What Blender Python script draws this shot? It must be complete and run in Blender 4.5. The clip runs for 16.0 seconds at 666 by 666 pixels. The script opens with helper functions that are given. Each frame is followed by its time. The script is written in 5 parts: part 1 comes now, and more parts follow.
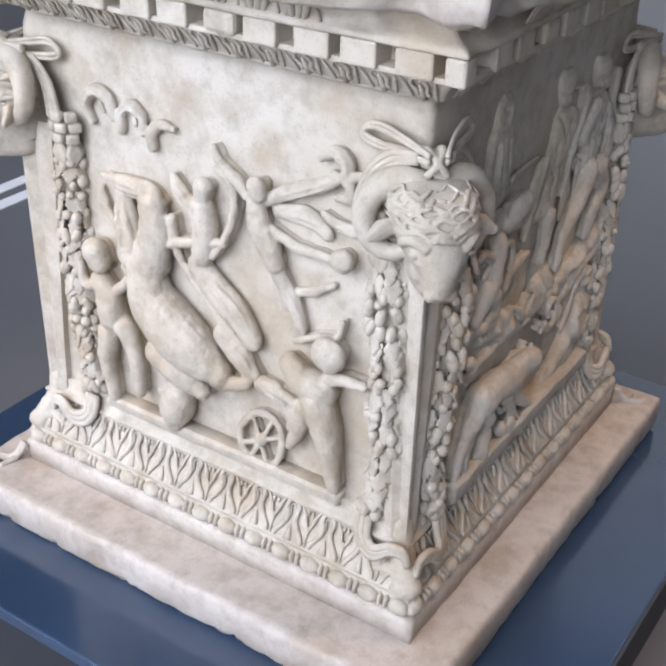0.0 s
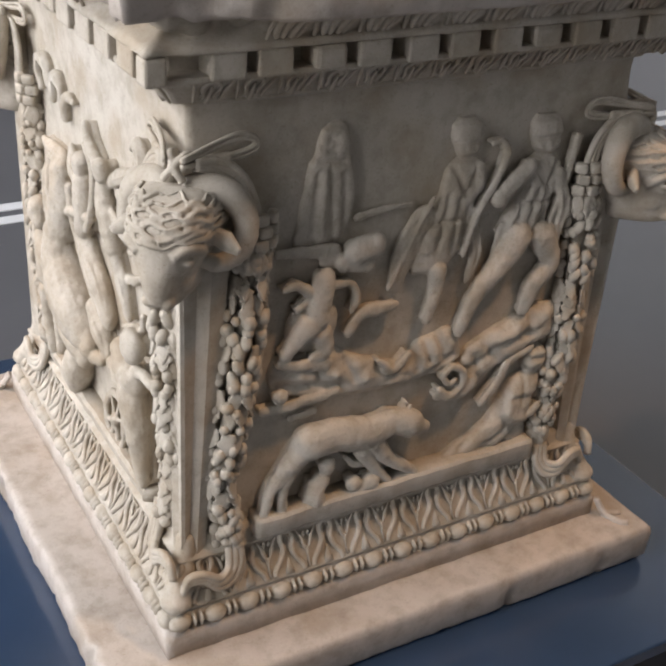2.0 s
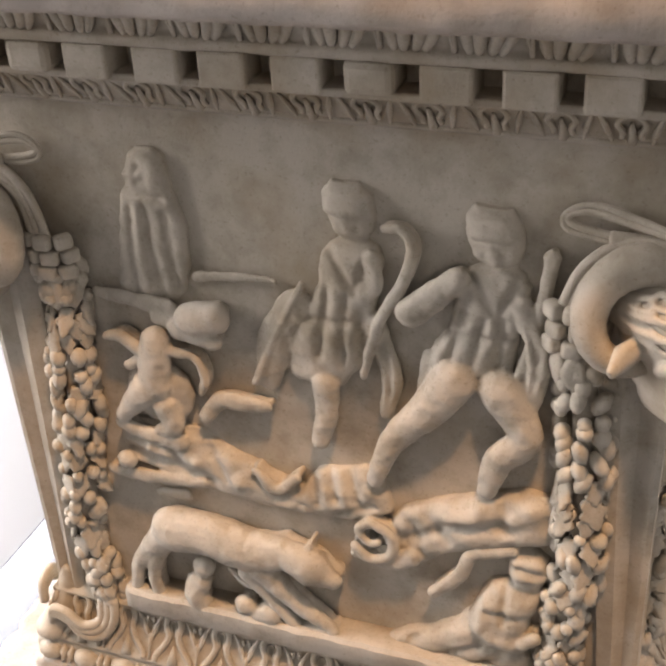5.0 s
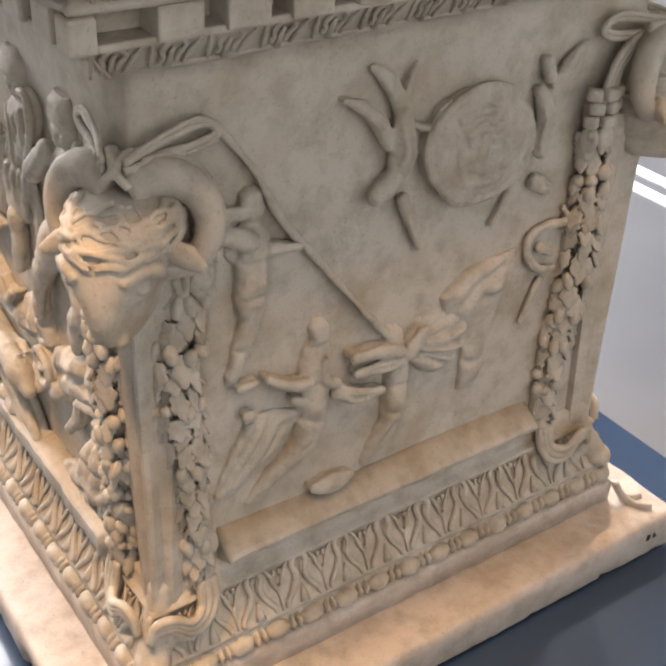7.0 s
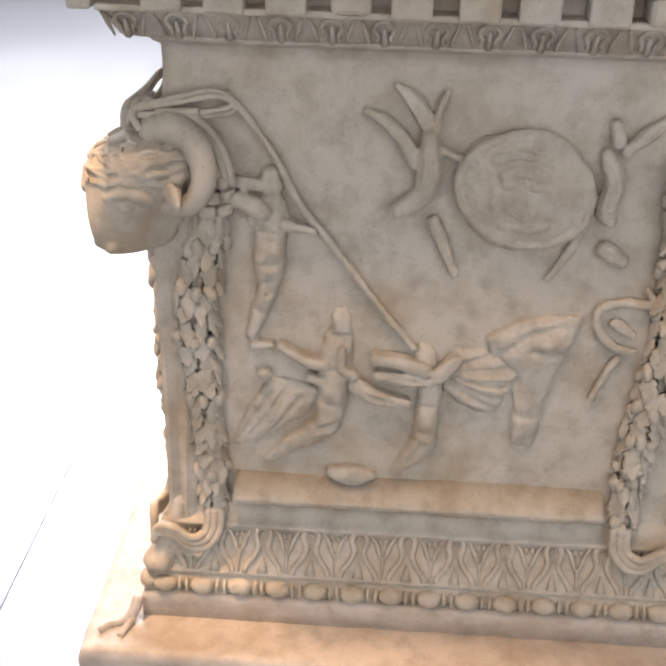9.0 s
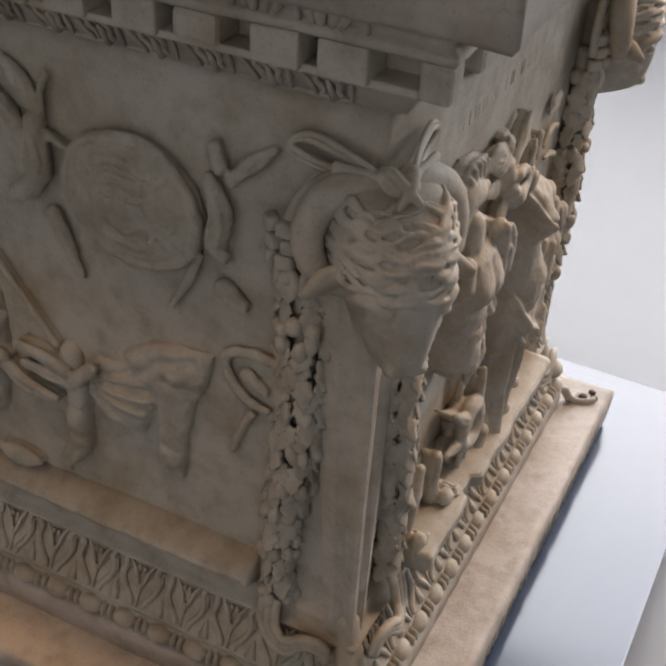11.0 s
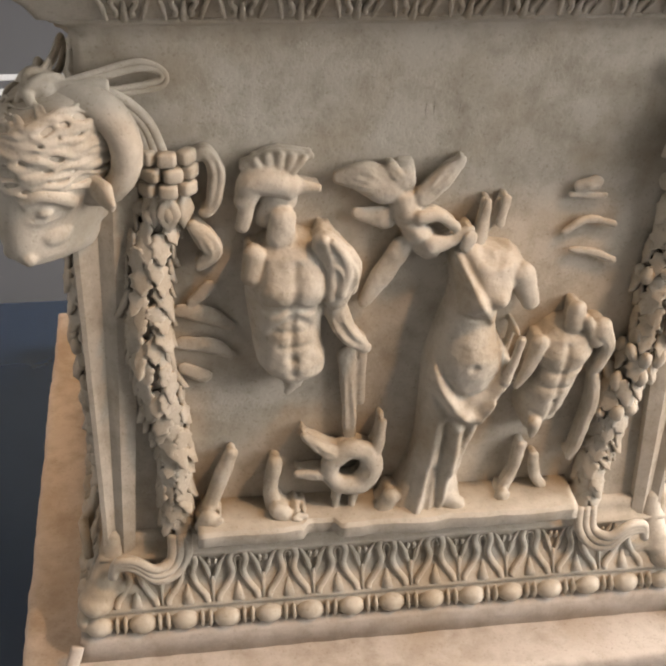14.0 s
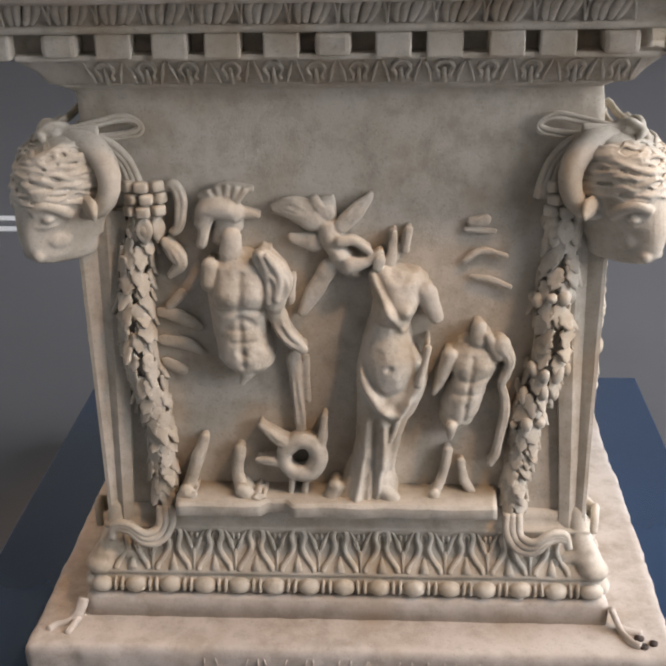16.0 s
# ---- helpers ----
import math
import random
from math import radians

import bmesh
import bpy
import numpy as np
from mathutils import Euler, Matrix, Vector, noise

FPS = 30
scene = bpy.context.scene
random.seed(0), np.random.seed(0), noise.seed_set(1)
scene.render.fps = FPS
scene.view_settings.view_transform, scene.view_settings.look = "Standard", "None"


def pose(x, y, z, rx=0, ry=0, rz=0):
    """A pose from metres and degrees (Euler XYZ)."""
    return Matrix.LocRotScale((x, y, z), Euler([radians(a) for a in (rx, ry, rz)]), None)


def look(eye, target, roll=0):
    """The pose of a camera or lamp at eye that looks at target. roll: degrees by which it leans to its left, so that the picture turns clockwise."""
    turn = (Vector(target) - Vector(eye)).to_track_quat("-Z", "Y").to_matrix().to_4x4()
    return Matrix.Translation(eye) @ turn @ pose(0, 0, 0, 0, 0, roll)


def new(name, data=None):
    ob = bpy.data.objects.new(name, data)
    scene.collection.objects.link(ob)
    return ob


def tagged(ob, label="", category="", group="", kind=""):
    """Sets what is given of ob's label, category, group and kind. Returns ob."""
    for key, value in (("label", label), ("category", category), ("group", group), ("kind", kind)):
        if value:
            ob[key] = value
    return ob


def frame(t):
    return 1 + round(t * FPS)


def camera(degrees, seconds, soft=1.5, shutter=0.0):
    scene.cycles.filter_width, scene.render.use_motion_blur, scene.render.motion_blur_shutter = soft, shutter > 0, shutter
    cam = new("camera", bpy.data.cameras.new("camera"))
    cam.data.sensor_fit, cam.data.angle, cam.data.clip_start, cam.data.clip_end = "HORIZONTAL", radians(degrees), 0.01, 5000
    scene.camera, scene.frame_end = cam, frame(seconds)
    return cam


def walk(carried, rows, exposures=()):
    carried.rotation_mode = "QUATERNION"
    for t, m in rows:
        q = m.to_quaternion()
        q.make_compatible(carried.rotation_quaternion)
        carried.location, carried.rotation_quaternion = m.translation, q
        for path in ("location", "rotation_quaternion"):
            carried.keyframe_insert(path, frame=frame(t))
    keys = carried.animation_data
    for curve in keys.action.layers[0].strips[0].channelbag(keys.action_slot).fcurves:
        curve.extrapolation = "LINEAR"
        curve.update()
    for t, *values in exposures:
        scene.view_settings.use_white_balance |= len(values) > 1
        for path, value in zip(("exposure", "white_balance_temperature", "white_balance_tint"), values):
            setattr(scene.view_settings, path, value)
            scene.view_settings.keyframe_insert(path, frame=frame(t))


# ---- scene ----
cam = camera(32.9, 16.0, 2.6)
PATH = [
    (0, (1.58, 1.016, 1.328), (0.129, 0.074, 0.324), 1.6),
    (0.5, (1.472, 1.149, 1.3), (0.052, 0.142, 0.315), 2.3),
    (1, (1.272, 1.242, 1.297), (0.038, 0.051, 0.269), 3.6),
    (1.5, (1.097, 1.387, 1.303), (-0.006, 0.041, 0.317), 2.3),
    (2, (0.896, 1.612, 1.317), (-0.015, 0.124, 0.339), 4.1),
    (2.5, (0.664, 1.675, 1.298), (-0.1, 0.108, 0.317), 3.8),
    (3, (0.409, 1.664, 1.305), (-0.174, 0.033, 0.305), 4.9),
    (3.2, (0.353, 1.645, 1.302), (-0.083, -0.026, 0.294), 3.6),
    (5.5, (-0.687, 1.227, 1.245), (0.149, -0.232, 0.163), -1.4),
    (6, (-0.935, 1.146, 1.248), (0.032, -0.153, 0.075), 1.2),
    (6.5, (-1.151, 0.989, 1.224), (-0.031, -0.238, 0.111), 0.9),
    (7, (-1.336, 0.798, 1.25), (0.039, -0.177, 0.174), 2.1),
    (7.5, (-1.566, 0.598, 1.221), (0.048, -0.034, 0.223), 1.6),
    (8, (-1.736, 0.389, 1.214), (-0.023, 0.027, 0.248), 2.3),
    (8.2, (-1.755, 0.339, 1.196), (-0.015, 0.059, 0.251), 2.3),
    (10.5, (-1.429, -0.567, 1.248), (0.13, 0.119, 0.199), 0.9),
    (11, (-1.249, -0.733, 1.284), (0.244, -0.043, 0.146), 3.5),
    (11.5, (-1.12, -0.886, 1.28), (0.302, -0.081, 0.127), 1.3),
    (12, (-1.036, -1.091, 1.266), (0.216, -0.021, 0.131), 1.2),
    (12.5, (-0.915, -1.326, 1.26), (0.176, -0.074, 0.145), 1.5),
    (13, (-0.732, -1.417, 1.235), (0.274, -0.093, 0.122), 2.1),
    (13.5, (-0.497, -1.465, 1.24), (0.162, 0.056, 0.121), 4.1),
    (14, (-0.285, -1.507, 1.224), (0.001, 0.157, 0.152), 2.3),
    (14.5, (-0.058, -1.597, 1.219), (-0.036, 0.124, 0.2), 4.3),
    (15, (0.038, -1.611, 1.213), (-0.093, 0.117, 0.214), 2.8),
    (15.5, (0.058, -1.76, 1.19), (-0.071, 0.042, 0.332), -0.1),
    (16, (0.086, -1.938, 1.172), (-0.03, -0.101, 0.388), -1.1),
]
walk(cam, [(t, look(eye, target, roll)) for t, eye, target, roll in PATH], [(0, -0.8, 6300, 20), (1, -0.75, 6700, 20), (2, -0.85, 7100, 20), (3.2, 0.15, 8000, 24), (5.5, 0.2, 7700, 22), (6.5, 0.3, 7500, 20), (8.2, 0.85, 7000, 20), (10.5, 0.45, 7100, 20), (11, -0.9, 7200, 20), (11.5, -1.65, 8200, 24), (12, -1.32, 8600, 24), (12.5, -0.85, 8400, 22), (13, -0.52, 8100, 22), (14, -0.4, 8000, 20), (15, -0.45, 7600, 20), (16, -0.65, 7100, 20)])

# ---------- world, sun side and lamps ----------
world = bpy.data.worlds.new("daylight")
scene.world = world
world.use_nodes = True
sky = world.node_tree.nodes.new("ShaderNodeTexSky")
sky.sky_type = "NISHITA"
sky.sun_disc = False
sky.sun_elevation, sky.sun_rotation = radians(35), radians(90)
world.node_tree.links.new(sky.outputs[0], world.node_tree.nodes["Background"].inputs[0])
world.node_tree.nodes["Background"].inputs[1].default_value = 0.12


def area_lamp(name, eye, target, w, h, watts, colour):
    data = bpy.data.lights.new(name, "AREA")
    data.shape, data.size, data.size_y, data.energy, data.color = "RECTANGLE", w, h, watts, colour
    ob = new(name, data)
    ob.matrix_world = look(eye, target)
    return ob


def spot_lamp(name, eye, target, watts, colour, angle, blend=0.5, radius=0.05):
    data = bpy.data.lights.new(name, "SPOT")
    data.energy, data.color, data.spot_size, data.spot_blend, data.shadow_soft_size = watts, colour, radians(angle), blend, radius
    ob = new(name, data)
    ob.matrix_world = look(eye, target)
    return ob


area_lamp("window_daylight", (5.98, -1.4, 4.0), (0, -1.4, 3.2), 9.6, 5.4, 2000, (0.80, 0.91, 1.0))
LAMPS = [((-0.7, 1.30, 3.4), (-0.1, 0.42, 0.3)), ((-1.35, 0.45, 3.4), (-0.42, 0.05, 0.3)), ((1.5, -1.55, 3.4), (0.0, -0.42, 0.35))]
for (eye, target), watts in zip(LAMPS, (300, 90, 330)):
    spot_lamp("ceiling_spot_beam", eye, target, watts, (1.0, 0.68, 0.40), 28, 0.8, 0.10)


# ---------- materials ----------
def material(name):
    mat = bpy.data.materials.new(name)
    mat.use_nodes = True
    nt = mat.node_tree
    return mat, nt, nt.nodes["Principled BSDF"]


def noise_node(nt, scale, detail=6.0, rough=0.55, coords=None):
    n = nt.nodes.new("ShaderNodeTexNoise")
    n.inputs["Scale"].default_value, n.inputs["Detail"].default_value, n.inputs["Roughness"].default_value = scale, detail, rough
    if coords:
        nt.links.new(coords, n.inputs["Vector"])
    return n


def ramp_node(nt, source, stops):
    r = nt.nodes.new("ShaderNodeValToRGB")
    while len(r.color_ramp.elements) < len(stops):
        r.color_ramp.elements.new(0.5)
    for e, (p, c) in zip(r.color_ramp.elements, stops):
        e.position, e.color = p, (*c, 1)
    nt.links.new(source, r.inputs[0])
    return r


def mix_node(nt, kind, fac, a, b):
    m = nt.nodes.new("ShaderNodeMix")
    m.data_type, m.blend_type = "RGBA", kind
    if hasattr(fac, "is_linked"):
        nt.links.new(fac, m.inputs[0])
    else:
        m.inputs[0].default_value = fac
    nt.links.new(a, m.inputs[6])
    nt.links.new(b, m.inputs[7])
    return m.outputs[2]


def make_stone(name, light, mid, stain, rough=0.62, bump=0.28):
    mat, nt, bsdf = material(name)
    co = nt.nodes.new("ShaderNodeNewGeometry").outputs["Position"]
    big = noise_node(nt, 3.2, 5, 0.6, co)
    small = noise_node(nt, 26, 8, 0.65, co)
    fine = noise_node(nt, 240, 4, 0.6, co)
    blot = noise_node(nt, 9, 4, 0.55, co)
    base = ramp_node(nt, big.outputs[0], [(0.3, mid), (0.62, light)])
    tone = ramp_node(nt, small.outputs[0], [(0.32, (0.63, 0.595, 0.54)), (0.56, (1, 1, 1))])
    col = mix_node(nt, "MULTIPLY", 0.7, base.outputs[0], tone.outputs[0])
    mask = ramp_node(nt, blot.outputs[0], [(0.50, (0, 0, 0)), (0.70, (0.75, 0.75, 0.75))])
    st = nt.nodes.new("ShaderNodeRGB")
    st.outputs[0].default_value = (*stain, 1)
    col = mix_node(nt, "MIX", mask.outputs[0], col, st.outputs[0])
    pits = ramp_node(nt, fine.outputs[0], [(0.28, (0.62, 0.58, 0.52)), (0.42, (1, 1, 1))])
    col = mix_node(nt, "MULTIPLY", 0.55, col, pits.outputs[0])
    nt.links.new(col, bsdf.inputs["Base Color"])
    bsdf.inputs["Roughness"].default_value = rough
    bsdf.inputs["Specular IOR Level"].default_value = 0.3
    add = nt.nodes.new("ShaderNodeMath")
    add.operation = "ADD"
    half = nt.nodes.new("ShaderNodeMath")
    half.operation = "MULTIPLY"
    half.inputs[1].default_value = 0.35
    nt.links.new(fine.outputs[0], half.inputs[0])
    nt.links.new(small.outputs[0], add.inputs[0])
    nt.links.new(half.outputs[0], add.inputs[1])
    b = nt.nodes.new("ShaderNodeBump")
    b.inputs["Strength"].default_value, b.inputs["Distance"].default_value = bump, 0.006
    nt.links.new(add.outputs[0], b.inputs["Height"])
    nt.links.new(b.outputs[0], bsdf.inputs["Normal"])
    return mat


def make_plain(name, colour, rough, vary=0.15, scale=6.0, metal=0.0, bump=0.05, spec=0.5):
    mat, nt, bsdf = material(name)
    co = nt.nodes.new("ShaderNodeNewGeometry").outputs["Position"]
    n = noise_node(nt, scale, 6, 0.6, co)
    f = noise_node(nt, scale * 22, 4, 0.6, co)
    lo = tuple(c * (1 - vary) for c in colour)
    hi = tuple(min(1, c * (1 + vary)) for c in colour)
    r = ramp_node(nt, n.outputs[0], [(0.3, lo), (0.7, hi)])
    nt.links.new(r.outputs[0], bsdf.inputs["Base Color"])
    rr = nt.nodes.new("ShaderNodeMapRange")
    rr.inputs["To Min"].default_value, rr.inputs["To Max"].default_value = max(0.02, rough - 0.08), rough + 0.08
    nt.links.new(n.outputs[0], rr.inputs[0])
    nt.links.new(rr.outputs[0], bsdf.inputs["Roughness"])
    bsdf.inputs["Metallic"].default_value = metal
    bsdf.inputs["Specular IOR Level"].default_value = spec
    b = nt.nodes.new("ShaderNodeBump")
    b.inputs["Strength"].default_value, b.inputs["Distance"].default_value = bump, 0.002
    nt.links.new(f.outputs[0], b.inputs["Height"])
    nt.links.new(b.outputs[0], bsdf.inputs["Normal"])
    return mat


STONE = make_stone("carved_marble", (0.52, 0.475, 0.405), (0.445, 0.39, 0.315), (0.36, 0.285, 0.20))
SLABSTONE = make_stone("worn_marble_slab", (0.52, 0.47, 0.42), (0.45, 0.39, 0.335), (0.36, 0.29, 0.22), 0.5, 0.3)
NAVY = make_plain("navy_painted_panel", (0.022, 0.046, 0.092), 0.17, 0.12, 2.5, 0, 0.03, 0.8)
NAVY.node_tree.nodes["Principled BSDF"].inputs["Coat Weight"].default_value = 0.5
NAVY.node_tree.nodes["Principled BSDF"].inputs["Coat Roughness"].default_value = 0.12
DARKSIDE = make_plain("dark_painted_edge", (0.02, 0.022, 0.027), 0.5)
FLOORMAT = make_plain("grey_resin_floor", (0.125, 0.125, 0.132), 0.33, 0.10, 1.3, 0, 0.004, 0.8)
WALLMAT = make_plain("grey_wall_paint", (0.22, 0.217, 0.212), 0.8, 0.05, 1.0)
# dark grey assumed for wall_south, so the glossy plinth mirrors less light
DIMWALL = make_plain("dim_reflection_wall", (0.12, 0.12, 0.12), 0.8, 0.05, 1.0)
# white assumed for wall_west, as an added reflector for the altar's west face
BOUNCEWALL = make_plain("white_bounce_wall", (0.80, 0.79, 0.77), 0.8, 0.04, 1.0)
CEILMAT = make_plain("grey_ceiling_paint", (0.20, 0.198, 0.193), 0.85, 0.04, 1.0)
LINEMAT = make_plain("white_floor_line_paint", (0.80, 0.80, 0.79), 0.55, 0.05, 8)
FRAMEMAT = make_plain("pale_window_frame", (0.62, 0.62, 0.62), 0.5, 0.04)
# near-black colour that stands for the shade inside the slab's cramp holes
HOLESHADE = make_plain("dark_hole_shade", (0.05, 0.035, 0.028), 0.7, 0.3, 60, 0.4)
INK = make_plain("black_ink", (0.015, 0.014, 0.013), 0.6)
WHITEMAT = make_plain("white_display_paint", (0.78, 0.78, 0.77), 0.5, 0.03)
HOLDER = make_plain("black_lamp_housing", (0.02, 0.02, 0.02), 0.4)
_g, _gn, _gb = material("window_glass")
_gb.inputs["Transmission Weight"].default_value, _gb.inputs["Roughness"].default_value = 1.0, 0.0
GLASS = _g


# ---------- mesh helpers ----------
def rz(k):
    return Matrix.Rotation(radians(90 * k), 4, "Z")


def to_mesh(name, bm, mat, smooth=True):
    me = bpy.data.meshes.new(name)
    bmesh.ops.recalc_face_normals(bm, faces=bm.faces[:])
    bm.to_mesh(me)
    bm.free()
    me.materials.append(mat)
    if smooth:
        me.polygons.foreach_set("use_smooth", [True] * len(me.polygons))
    return me


def part(name, bm, mat, parent, label="", m=None, smooth=True):
    """Links a bmesh or mesh as one object under a thing or a part."""
    me = bm if isinstance(bm, bpy.types.Mesh) else to_mesh(name, bm, mat, smooth)
    ob = new(name, me)
    ob.parent = parent
    ob.matrix_parent_inverse = Matrix.Translation(-parent.location) if parent.type == "EMPTY" else Matrix()
    if m is not None:
        ob.matrix_basis = m
    if label:
        tagged(ob, label)
    return ob


def thing(name, bm, mat, label, category, group="", kind="", m=None, smooth=False):
    me = bm if isinstance(bm, bpy.types.Mesh) else to_mesh(name, bm, mat, smooth)
    ob = new(name, me)
    if m is not None:
        ob.matrix_basis = m
    return tagged(ob, label, category, group, kind)


def box(bm, x0, x1, y0, y1, z0, z1, bevel=0.0):
    made = bmesh.ops.create_cube(bm, size=1, matrix=Matrix.LocRotScale(((x0 + x1) / 2, (y0 + y1) / 2, (z0 + z1) / 2), None, (x1 - x0, y1 - y0, z1 - z0)))
    if bevel:
        es = list({e for v in made["verts"] for e in v.link_edges})
        bmesh.ops.bevel(bm, geom=es, offset=bevel, segments=2, affect="EDGES", profile=0.5)


UNIT = {}


def ball(bm, c, r, sub=1, turn=None):
    """An ellipsoid with radii r at c."""
    if sub not in UNIT:
        t = bmesh.new()
        bmesh.ops.create_icosphere(t, subdivisions=sub, radius=1)
        t.verts.ensure_lookup_table()
        UNIT[sub] = ([v.co.copy() for v in t.verts], [[v.index for v in f.verts] for f in t.faces])
        t.free()
    vs, fs = UNIT[sub]
    r = Vector(r) if hasattr(r, "__len__") else Vector((r, r, r))
    out = []
    for v in vs:
        p = Vector((v.x * r.x, v.y * r.y, v.z * r.z))
        if turn:
            p = turn @ p
        out.append(bm.verts.new(p + Vector(c)))
    for f in fs:
        bm.faces.new([out[i] for i in f])


def tube(bm, pts, radii, n=8, flat=1.0, axis=(0, 1, 0)):
    """A round bar along pts; flat squeezes it along the given axis."""
    pts = [Vector(p) for p in pts]
    radii = radii if hasattr(radii, "__len__") else [radii] * len(pts)
    ax = Vector(axis)
    rings = []
    for i, p in enumerate(pts):
        way = (pts[min(i + 1, len(pts) - 1)] - pts[max(i - 1, 0)]).normalized()
        side = way.cross(ax)
        side = side.normalized() if side.length > 1e-4 else way.orthogonal().normalized()
        up = side.cross(way).normalized()
        rings.append([bm.verts.new(p + radii[i] * (math.cos(a) * side + math.sin(a) * flat * up)) for a in (2 * math.pi * j / n for j in range(n))])
    for a, b in zip(rings, rings[1:]):
        for j in range(n):
            bm.faces.new((a[j], a[(j + 1) % n], b[(j + 1) % n], b[j]))
    bm.faces.new(rings[0])
    bm.faces.new(rings[-1][::-1])


def smooth_line(pts, steps=6):
    """A rounder line through the given points."""
    p = [Vector(q) for q in pts]
    p = [2 * p[0] - p[1]] + p + [2 * p[-1] - p[-2]]
    out = []
    for i in range(1, len(p) - 2):
        for s in range(steps):
            t = s / steps
            a, b, c, d = p[i - 1], p[i], p[i + 1], p[i + 2]
            out.append(0.5 * (2 * b + (c - a) * t + (2 * a - 5 * b + 4 * c - d) * t * t + (3 * b - a - 3 * c + d) * t * t * t))
    return out + [p[-2]]


def square_ring(profile, n=48, rough=0.0, scale=14.0, caps=True, chip=None):
    """A moulding that runs round a square: profile rows of (half width, height)."""
    bm = bmesh.new()
    rows = []
    for h, z in profile:
        row = []
        for side in range(4):
            c, s = (1, 0, -1, 0)[side], (0, 1, 0, -1)[side]
            for i in range(n):
                u = -h + 2 * h * i / n
                p = Vector((u * c + h * s, u * s - h * c, z))
                if rough:
                    p += rough * noise.noise_vector(p * scale) + 0.45 * rough * noise.noise_vector(p * scale * 3.7)
                if chip:
                    p = chip(p)
                row.append(bm.verts.new(p))
        rows.append(row)
    m = 4 * n
    for a, b in zip(rows, rows[1:]):
        for i in range(m):
            bm.faces.new((a[i], a[(i + 1) % m], b[(i + 1) % m], b[i]))
    if caps:
        bm.faces.new(rows[0][::-1])
        bm.faces.new(rows[-1])
    return bm


def blob_modifiers(ob, voxel=0.0028, soft=3):
    r = ob.modifiers.new("fuse", "REMESH")
    r.mode, r.voxel_size, r.use_smooth_shade = "VOXEL", voxel, True
    s = ob.modifiers.new("soften", "SMOOTH")
    s.factor, s.iterations = 0.5, soft
    return ob


CARVE = bpy.data.textures.new("chisel_unevenness", "CLOUDS")
CARVE.noise_scale, CARVE.noise_depth = 0.016, 3


WEATHER = bpy.data.textures.new("weathering", "CLOUDS")
WEATHER.noise_scale, WEATHER.noise_depth = 0.036, 2


def carve(ob, strength=0.0035, coarse=0.0):
    if coarse:
        w = ob.modifiers.new("weathering", "DISPLACE")
        w.texture, w.strength, w.mid_level, w.texture_coords = WEATHER, coarse, 0.5, "LOCAL"
    d = ob.modifiers.new("unevenness", "DISPLACE")
    d.texture, d.strength, d.mid_level, d.texture_coords = CARVE, strength, 0.5, "LOCAL"
    return ob


# ---------- the room ----------
ROOM = 8.0
FLOOR = -0.25
CEIL = 7.0
bm = bmesh.new()
box(bm, -7, ROOM, -ROOM, ROOM, FLOOR - 0.1, FLOOR)
thing("floor", bm, FLOORMAT, "dark grey resin floor with a soft sheen", "floor", kind="structure")
bm = bmesh.new()
box(bm, -7.2, ROOM + 0.2, -ROOM - 0.2, ROOM + 0.2, CEIL, CEIL + 0.2)
thing("ceiling", bm, CEILMAT, "plain grey painted ceiling", "ceiling", kind="structure")
for name, b in (("wall_north", (-7, ROOM, ROOM, ROOM + 0.2)), ("wall_south", (-7, ROOM, -ROOM - 0.2, -ROOM)), ("wall_west", (-7.2, -7, -ROOM - 0.2, ROOM + 0.2))):
    bm = bmesh.new()
    box(bm, *b, FLOOR - 0.1, CEIL)
    thing(name, bm, BOUNCEWALL if name == "wall_west" else DIMWALL if name == "wall_south" else WALLMAT, "gallery wall of assumed white, added as a light reflector" if name == "wall_west" else "gallery wall of assumed dark grey, set to dim reflections" if name == "wall_south" else "plain grey painted gallery wall", "wall", kind="structure")
WX, WY0, WY1, WZ0, WZ1 = 6.05, -6.4, 3.6, 1.2, 6.9
bm = bmesh.new()
box(bm, WX, WX + 0.3, -ROOM - 0.2, WY0, FLOOR - 0.1, CEIL)
box(bm, WX, WX + 0.3, WY1, ROOM + 0.2, FLOOR - 0.1, CEIL)
box(bm, WX, WX + 0.3, WY0, WY1, FLOOR - 0.1, WZ0)
box(bm, WX, WX + 0.3, WY0, WY1, WZ1, CEIL)
thing("wall_east", bm, WALLMAT, "grey gallery wall with a wide window opening", "wall", kind="structure")
win = thing("window_1", (lambda b: (box(b, WX + 0.1, WX + 0.2, WY0, WY1, WZ0 - 0.002, WZ0 + 0.05), b)[1])(bmesh.new()), FRAMEMAT, "wide gallery window with pale frame", "window", kind="structure")
for i in range(5):
    y = WY0 + (WY1 - WY0) * i / 4
    bm = bmesh.new()
    box(bm, WX + 0.11, WX + 0.19, y - 0.03 + 0.03 * (i == 0) - 0.03 * (i == 4), y + 0.03 + 0.03 * (i == 0) - 0.03 * (i == 4), WZ0 + 0.05, WZ1 - 0.05)
    part("mullion", bm, FRAMEMAT, win, smooth=False)
bm = bmesh.new()
box(bm, WX + 0.1, WX + 0.2, WY0, WY1, WZ1 - 0.05, WZ1)
part("window_head", bm, FRAMEMAT, win, smooth=False)
for i in range(4):
    y0, y1 = (WY0 + (WY1 - WY0) * j / 4 for j in (i, i + 1))
    bm = bmesh.new()
    box(bm, WX + 0.145, WX + 0.155, y0 + 0.03, y1 - 0.03, WZ0 + 0.05, WZ1 - 0.05)
    part("pane", bm, GLASS, win, smooth=False).visible_shadow = False

